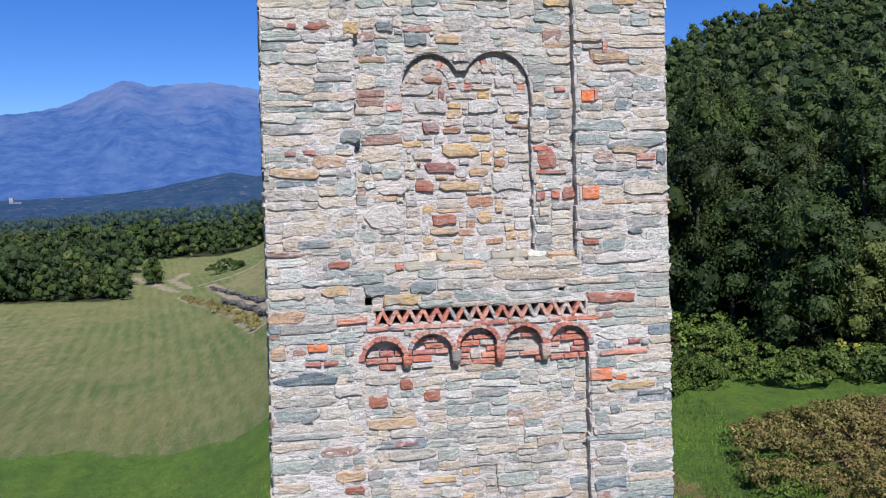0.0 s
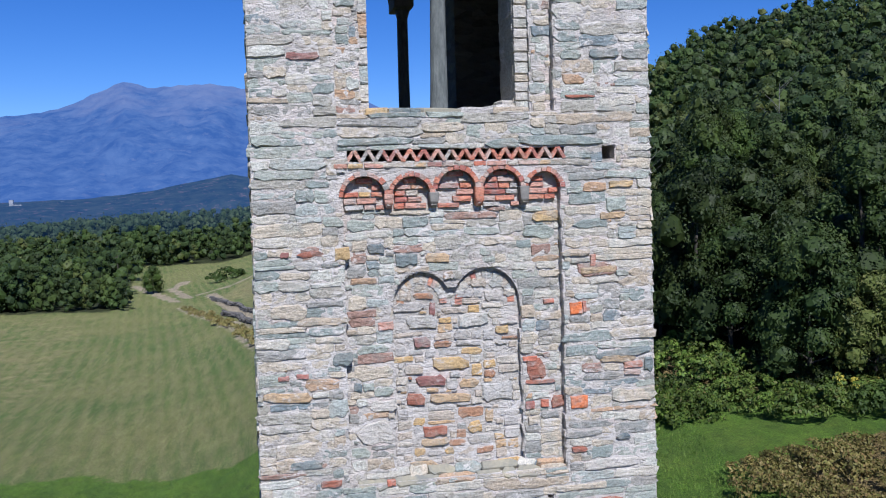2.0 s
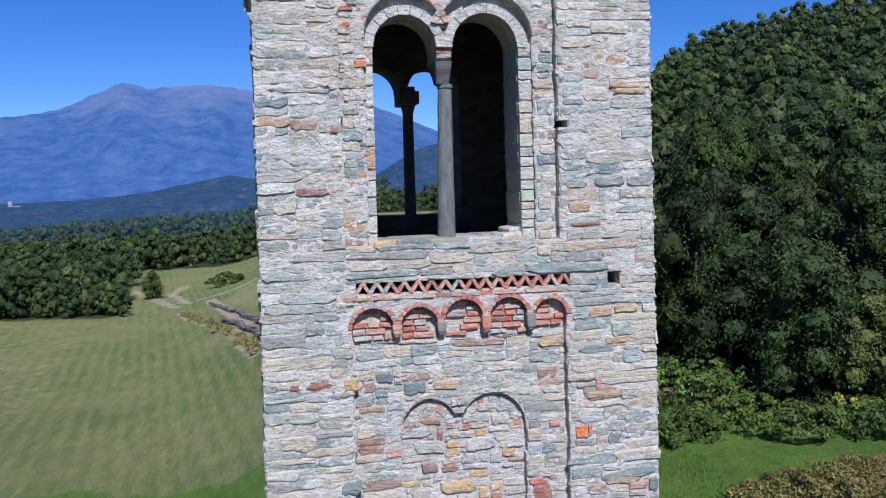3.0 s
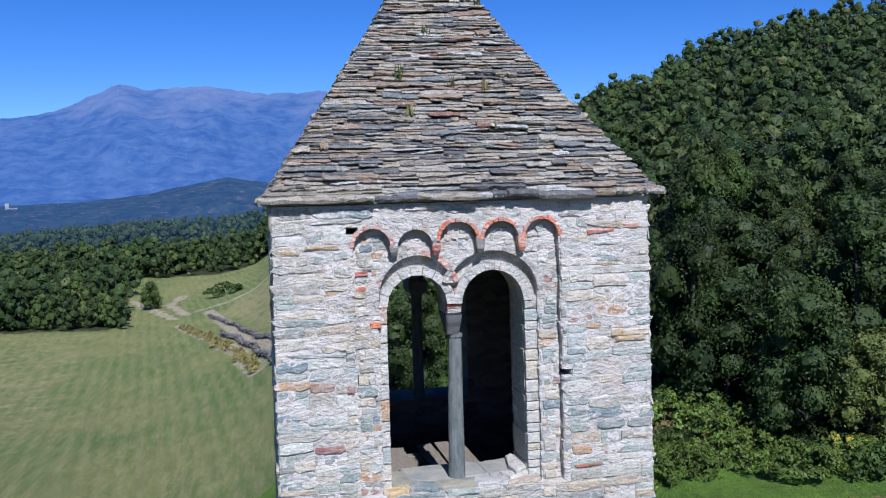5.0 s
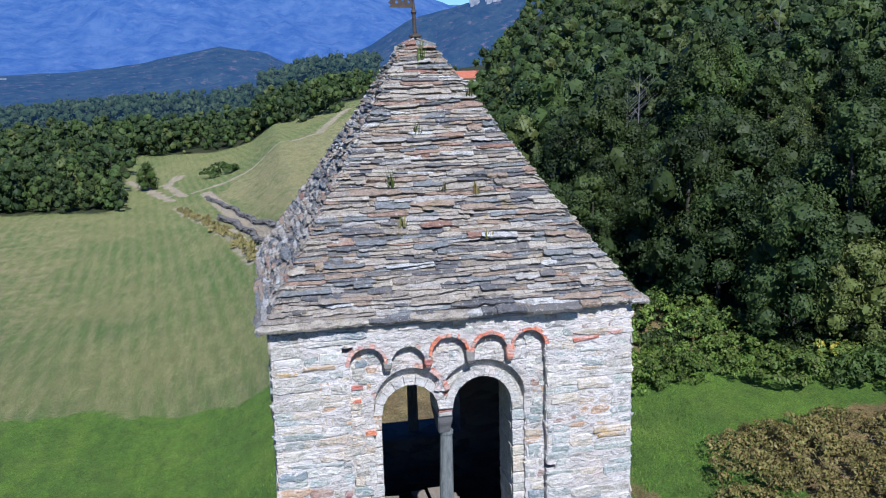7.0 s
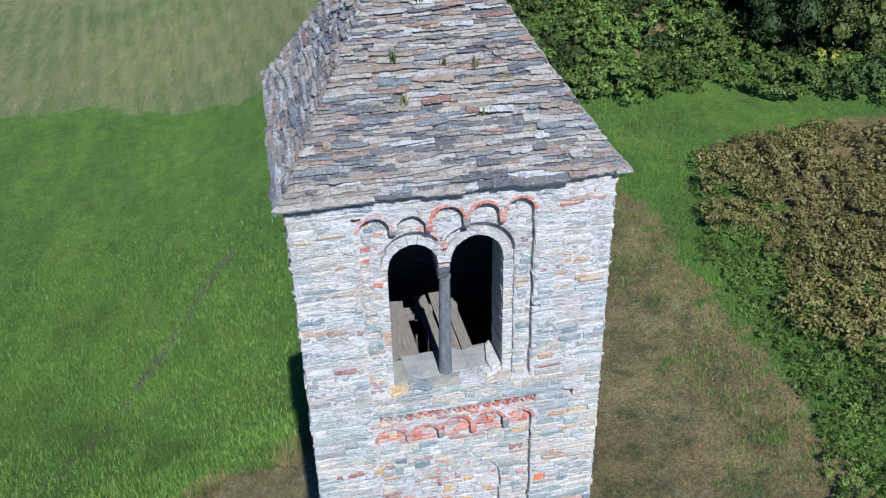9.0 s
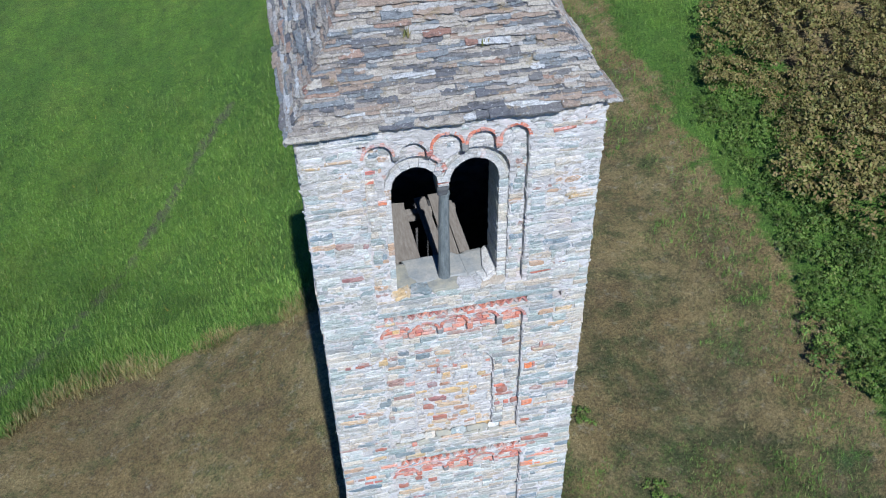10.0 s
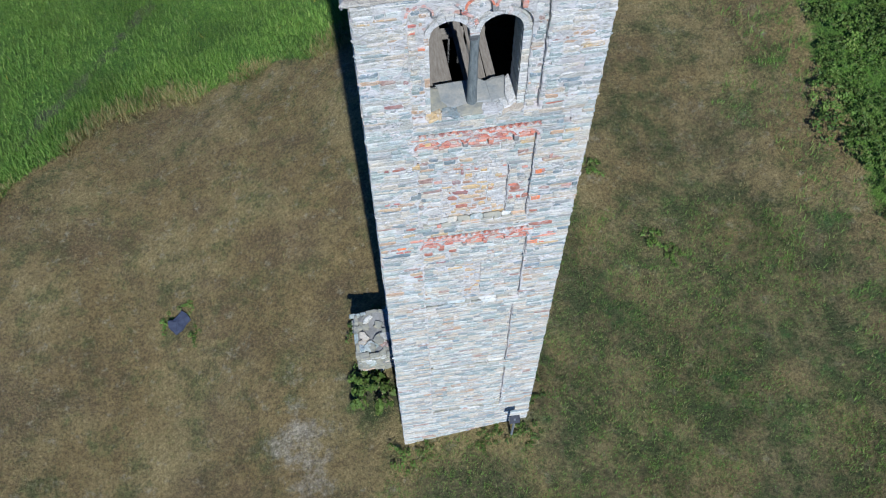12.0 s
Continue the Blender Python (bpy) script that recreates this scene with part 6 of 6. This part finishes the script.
# ---- ruin, post, field wall ----
def build_ruin():
    ob = empty("ruined_wall", "broken stump of rubble wall standing beside the tower", "ruin", (-2.5, 3.3, -1.3))
    rr = random.Random(4)
    core = box_bm(-0.56, 0.52, -0.72, 0.78, -0.6, 1.42, 0.0)
    bmesh.ops.subdivide_edges(core, edges=core.edges[:], cuts=5, use_grid_fill=True)
    for v in core.verts:
        v.co += Vector((noise.noise(v.co * 2.3), noise.noise(v.co * 2.3 + Vector((7, 0, 0))), noise.noise(v.co * 2.0 + Vector((0, 9, 0))))) * 0.11
    part("core", core, CORBEL, ob)
    for z in np.arange(-0.1, 1.5, 0.12):
        for ang, w, d in ((0, 1.08, 0.72), (math.pi / 2, 1.5, 0.54), (math.pi, 1.08, 0.78), (-math.pi / 2, 1.5, 0.58)):
            x = -w / 2
            while x < w / 2 - 0.08:
                l = rr.uniform(0.14, 0.4)
                s = new("stone", stone_mesh(rr.randrange(26), LEDGE if rr.random() < 0.7 else STONE))
                s.parent = ob
                s.matrix_local = Matrix.Rotation(ang, 4, "Z") @ Matrix.Translation((x + l / 2, -d + rr.uniform(-0.05, 0.05), z + rr.uniform(-0.03, 0.03))) @ Matrix.Diagonal((l, 0.06, rr.uniform(0.09, 0.14), 1))
                x += l
    for _ in range(26):
        s = new("stone", stone_mesh(rr.randrange(26), LEDGE if rr.random() < 0.6 else STONE))
        s.parent = ob
        s.matrix_local = Matrix.Translation((rr.uniform(-0.5, 0.46), rr.uniform(-0.66, 0.7), 1.42 + rr.uniform(-0.05, 0.06))) @ Matrix.Rotation(rr.uniform(0, 3), 4, "Z") @ Matrix.Rotation(-math.pi / 2, 4, "X") @ Matrix.Diagonal((rr.uniform(0.2, 0.45), 0.06, rr.uniform(0.15, 0.3), 1))
    return ob


build_ruin()
post = empty("sign_post", "thin grey post with a small dark panel", "post", (1.38, -0.66, ground_at(1.38, -0.66)))
part("shaft", lathe_bm([(0.035, -0.3), (0.035, 1.75), (0.03, 1.8)], 10), simple("galvanised_steel", (0.25, 0.26, 0.27), (0.36, 0.37, 0.37), 12, 0.5, metal=0.6), post)
bm = box_bm(-0.16, 0.16, -0.015, 0.015, 1.62, 1.9, 0.004)
bmesh.ops.rotate(bm, verts=bm.verts[:], cent=(0, 0, 1.75), matrix=Matrix.Rotation(radians(-35), 3, "X"))
part("panel", bm, simple("dark_panel", (0.03, 0.03, 0.035), (0.06, 0.06, 0.065), 10, 0.5), post)


def build_field_wall(line, count, tall, label, seed):
    j = Joined()
    rr = random.Random(seed)
    ys = [p[1] for p in line]
    xs = [p[0] for p in line]
    for k in range(count):
        y = ys[0] + (ys[-1] - ys[0]) * k / count + rr.uniform(-0.2, 0.2)
        x = float(np.interp(y, ys, xs)) + 0.25 * math.sin(y * 0.4)
        m = Matrix.Translation((x + rr.uniform(-0.25, 0.25), y, ground_at(x, y) + rr.uniform(0.02, tall))) @ Matrix.Rotation(rr.uniform(0, 6), 4, "Z") @ Matrix.Diagonal((rr.uniform(0.3, 0.7), rr.uniform(0.15, 0.3), rr.uniform(0.15, 0.35), 1))
        mm = np.array(m)
        j.add(PLAIN_ARRAYS[k % 12] @ mm[:3, :3].T + mm[:3, 3], PLAIN[k % 12][1])
    return tagged(j.link("field_wall", FIELDSTONE, None, label), category="stone wall")


build_field_wall([(-1.2, 106), (-2.5, 116), (-5.2, 135), (-8.9, 152), (-10.6, 158)], 620, 0.75, "low tumbled dry-stone wall along the track", 6)
build_field_wall([(-0.6, 122), (-2.4, 131.5), (-8.4, 164.8), (-14.4, 189)], 620, 0.6, "low dry-stone field wall beyond the track", 7)
rough = make_shrub(70, 0.7, 1.1, 18, 26, 0.3, BLADE_DRY, "tall dry grass and weeds on the bank by the wall", "dry grass", "dry grass on the bank", 0.6)
bank = []
for k in range(26):
    y = 110 + 72 * k / 26
    bank.append((float(np.interp(y, (106, 116, 135, 152, 182), (-3.2, -4.4, -7.2, -11.2, -19.6))) + srng.uniform(-0.9, 0.5), y + srng.uniform(-1, 1)))
strew([rough], bank, srng)
bm = lathe_bm([(0.16, -0.5), (0.13, 5.0), (0.10, 9.0)], 8)
pole_ob = empty("utility_pole", "wooden utility pole at the edge of the woods", "utility pole", (-38.5, 222, ground_at(-38.5, 222)))
part("mast", bm, BARK, pole_ob)
part("crossarm", box_bm(-0.8, 0.8, -0.06, 0.06, 8.4, 8.55, 0.01), BARK, pole_ob)


# ---- far buildings ----
# house walls dimmed and given a faint blue glow in place of haze
FARHOUSE = distance_material("far_house_wall", (0.16, 0.17, 0.18), (0.30, 0.30, 0.30), (0.30, 0.30, 0.30), (0.12, 0.25, 0.6), 0.12, 0.05, 900.0)
WALLPAINT = simple("cream_plaster", (0.62, 0.58, 0.50), (0.72, 0.68, 0.60), 0.6, 0.9)
ROOFTILE = simple("red_roof_tiles", (0.34, 0.10, 0.06), (0.46, 0.16, 0.09), 1.2, 0.85)
GLASS = simple("dark_window", (0.03, 0.035, 0.045), (0.06, 0.065, 0.075), 1.0, 0.2)


def gable_bm(w, d, h0, h1, over):
    bm = bmesh.new()
    pts = [(-w / 2 - over, -d / 2 - over, h0), (w / 2 + over, -d / 2 - over, h0), (w / 2 + over, 0, h1), (-w / 2 - over, 0, h1), (-w / 2 - over, d / 2 + over, h0), (w / 2 + over, d / 2 + over, h0)]
    lo = [bm.verts.new(p) for p in pts]
    up = [bm.verts.new((x, y, z + 0.22)) for x, y, z in pts]
    for q in ((0, 1, 2, 3), (3, 2, 5, 4)):
        bm.faces.new([up[i] for i in q])
        bm.faces.new([lo[i] for i in reversed(q)])
    for a, b in ((0, 1), (1, 2), (2, 5), (5, 4), (4, 3), (3, 0)):
        bm.faces.new((lo[a], lo[b], up[b], up[a]))
    return bm


def build_house(label, at, w, d, h, turn_deg, windows=3, group=""):
    ob = empty("house", label, "house", at, group)
    ob.rotation_euler = (0, 0, radians(turn_deg))
    bm = box_bm(-w / 2, w / 2, -d / 2, d / 2, -2.0, h)
    part("wall", bm, WALLPAINT, ob)
    for x in (-w / 2, w / 2):
        g = bmesh.new()
        tri = [g.verts.new(p) for p in ((x, -d / 2, h), (x, d / 2, h), (x, 0, h + d * 0.28))]
        g.faces.new(tri)
        r = bmesh.ops.extrude_face_region(g, geom=g.faces[:])
        bmesh.ops.translate(g, verts=[v for v in r["geom"] if isinstance(v, bmesh.types.BMVert)], vec=(-0.2 if x > 0 else 0.2, 0, 0))
        part("gable", g, WALLPAINT, ob)
    part("roof", gable_bm(w, d, h, h + d * 0.28 + 0.05, 0.5), ROOFTILE, ob, "red tiled gable roof")
    for i in range(windows):
        x = (i + 0.5) / windows * w - w / 2
        for z in (h * 0.28, h * 0.72):
            part("window", box_bm(x - 0.5, x + 0.5, -d / 2 - 0.04, -d / 2 + 0.05, z - 0.65, z + 0.65), GLASS, ob)
    return ob


build_house("cream farmhouse with a red tiled roof behind the wood", (70, 300, ground_at(70, 300) - 2.9), 11, 8, 5.2, -20)


def build_village(name, label, bearings, far, elev, count, seed, size=9.0):
    """Small white houses on a far slope, too small to pick apart."""
    rr = random.Random(seed)
    j = Joined()
    for _ in range(count):
        a = radians(rr.uniform(*bearings))
        r = far * rr.uniform(0.985, 1.0)
        z = 19 + r * math.tan(radians(rr.uniform(*elev)))
        w, d, h = size * rr.uniform(0.6, 1.5), size * rr.uniform(0.6, 1.1), size * rr.uniform(0.5, 1.0)
        c, s = math.cos(-a + rr.uniform(-0.5, 0.5)), math.sin(-a)
        pts = [(-w / 2, -d / 2, -9), (w / 2, -d / 2, -9), (w / 2, d / 2, -9), (-w / 2, d / 2, -9), (-w / 2, -d / 2, h), (w / 2, -d / 2, h), (w / 2, d / 2, h), (-w / 2, d / 2, h), (-w / 2, 0, h * 1.4), (w / 2, 0, h * 1.4)]
        v = np.array([(c * x - s * y + r * math.sin(a), s * x + c * y + r * math.cos(a), z + q) for x, y, q in pts])
        j.add(v, [(0, 1, 5, 4), (1, 2, 6, 9, 5), (2, 3, 7, 6), (3, 0, 4, 8, 7), (4, 5, 9, 8), (6, 7, 8, 9)])
    return tagged(j.link(name, FARHOUSE, None, label), category="village")


build_village("far_village", "white village houses on the far hill crest", (13.4, 15.6), 2090, (3.2, 3.42), 24, 1, 7)
build_village("far_village", "scattered white houses in the far valley", (-15, 1.0), 2080, (-0.9, -0.5), 9, 2, 5)
church = empty("church", "small white church with a tower in the far valley", "church", (2050 * math.sin(radians(-14.8)), 2050 * math.cos(radians(-14.8)), 19 + 2050 * math.tan(radians(-0.75))))
part("tower", box_bm(-4, 4, -4, 4, -12, 18), FARHOUSE, church)
part("nave", box_bm(4.02, 20, -5, 5, -12, 8), FARHOUSE, church)


# ---- bare trees in the wood ----
def bare_tree(x, y, tall, seed):
    rr = random.Random(seed)
    ob = empty("bare_tree", "grey leafless tree among the green ones", "dead tree", (x, y, ground_at(x, y)), "bare trees in the wood")
    bm = bmesh.new()
    limb(bm, Vector((0, 0, -0.5)), Vector((0.2, 0, tall)), 0.11, 0.03, 7)
    part("trunk", bm, DEADWOOD, ob)
    for k in range(14):
        t = rr.uniform(0.35, 0.95)
        a = rr.uniform(0, 6.28)
        p = Vector((0.2 * t, 0, tall * t))
        q = p + Vector((math.cos(a), math.sin(a), 0.9)) * tall * rr.uniform(0.12, 0.26)
        bm = bmesh.new()
        limb(bm, p, q, 0.03, 0.008, 5)
        br = part("branch", bm, DEADWOOD, ob)
    return ob


DEADWOOD = simple("grey_dead_wood", (0.12, 0.115, 0.105), (0.2, 0.19, 0.18), 3, 0.9, (1, 1, 0.3))
for n, (x, y, tall) in enumerate(((33, 74, 11), (36, 78, 11), (60, 92, 12))):
    bare_tree(x, y, tall, n)
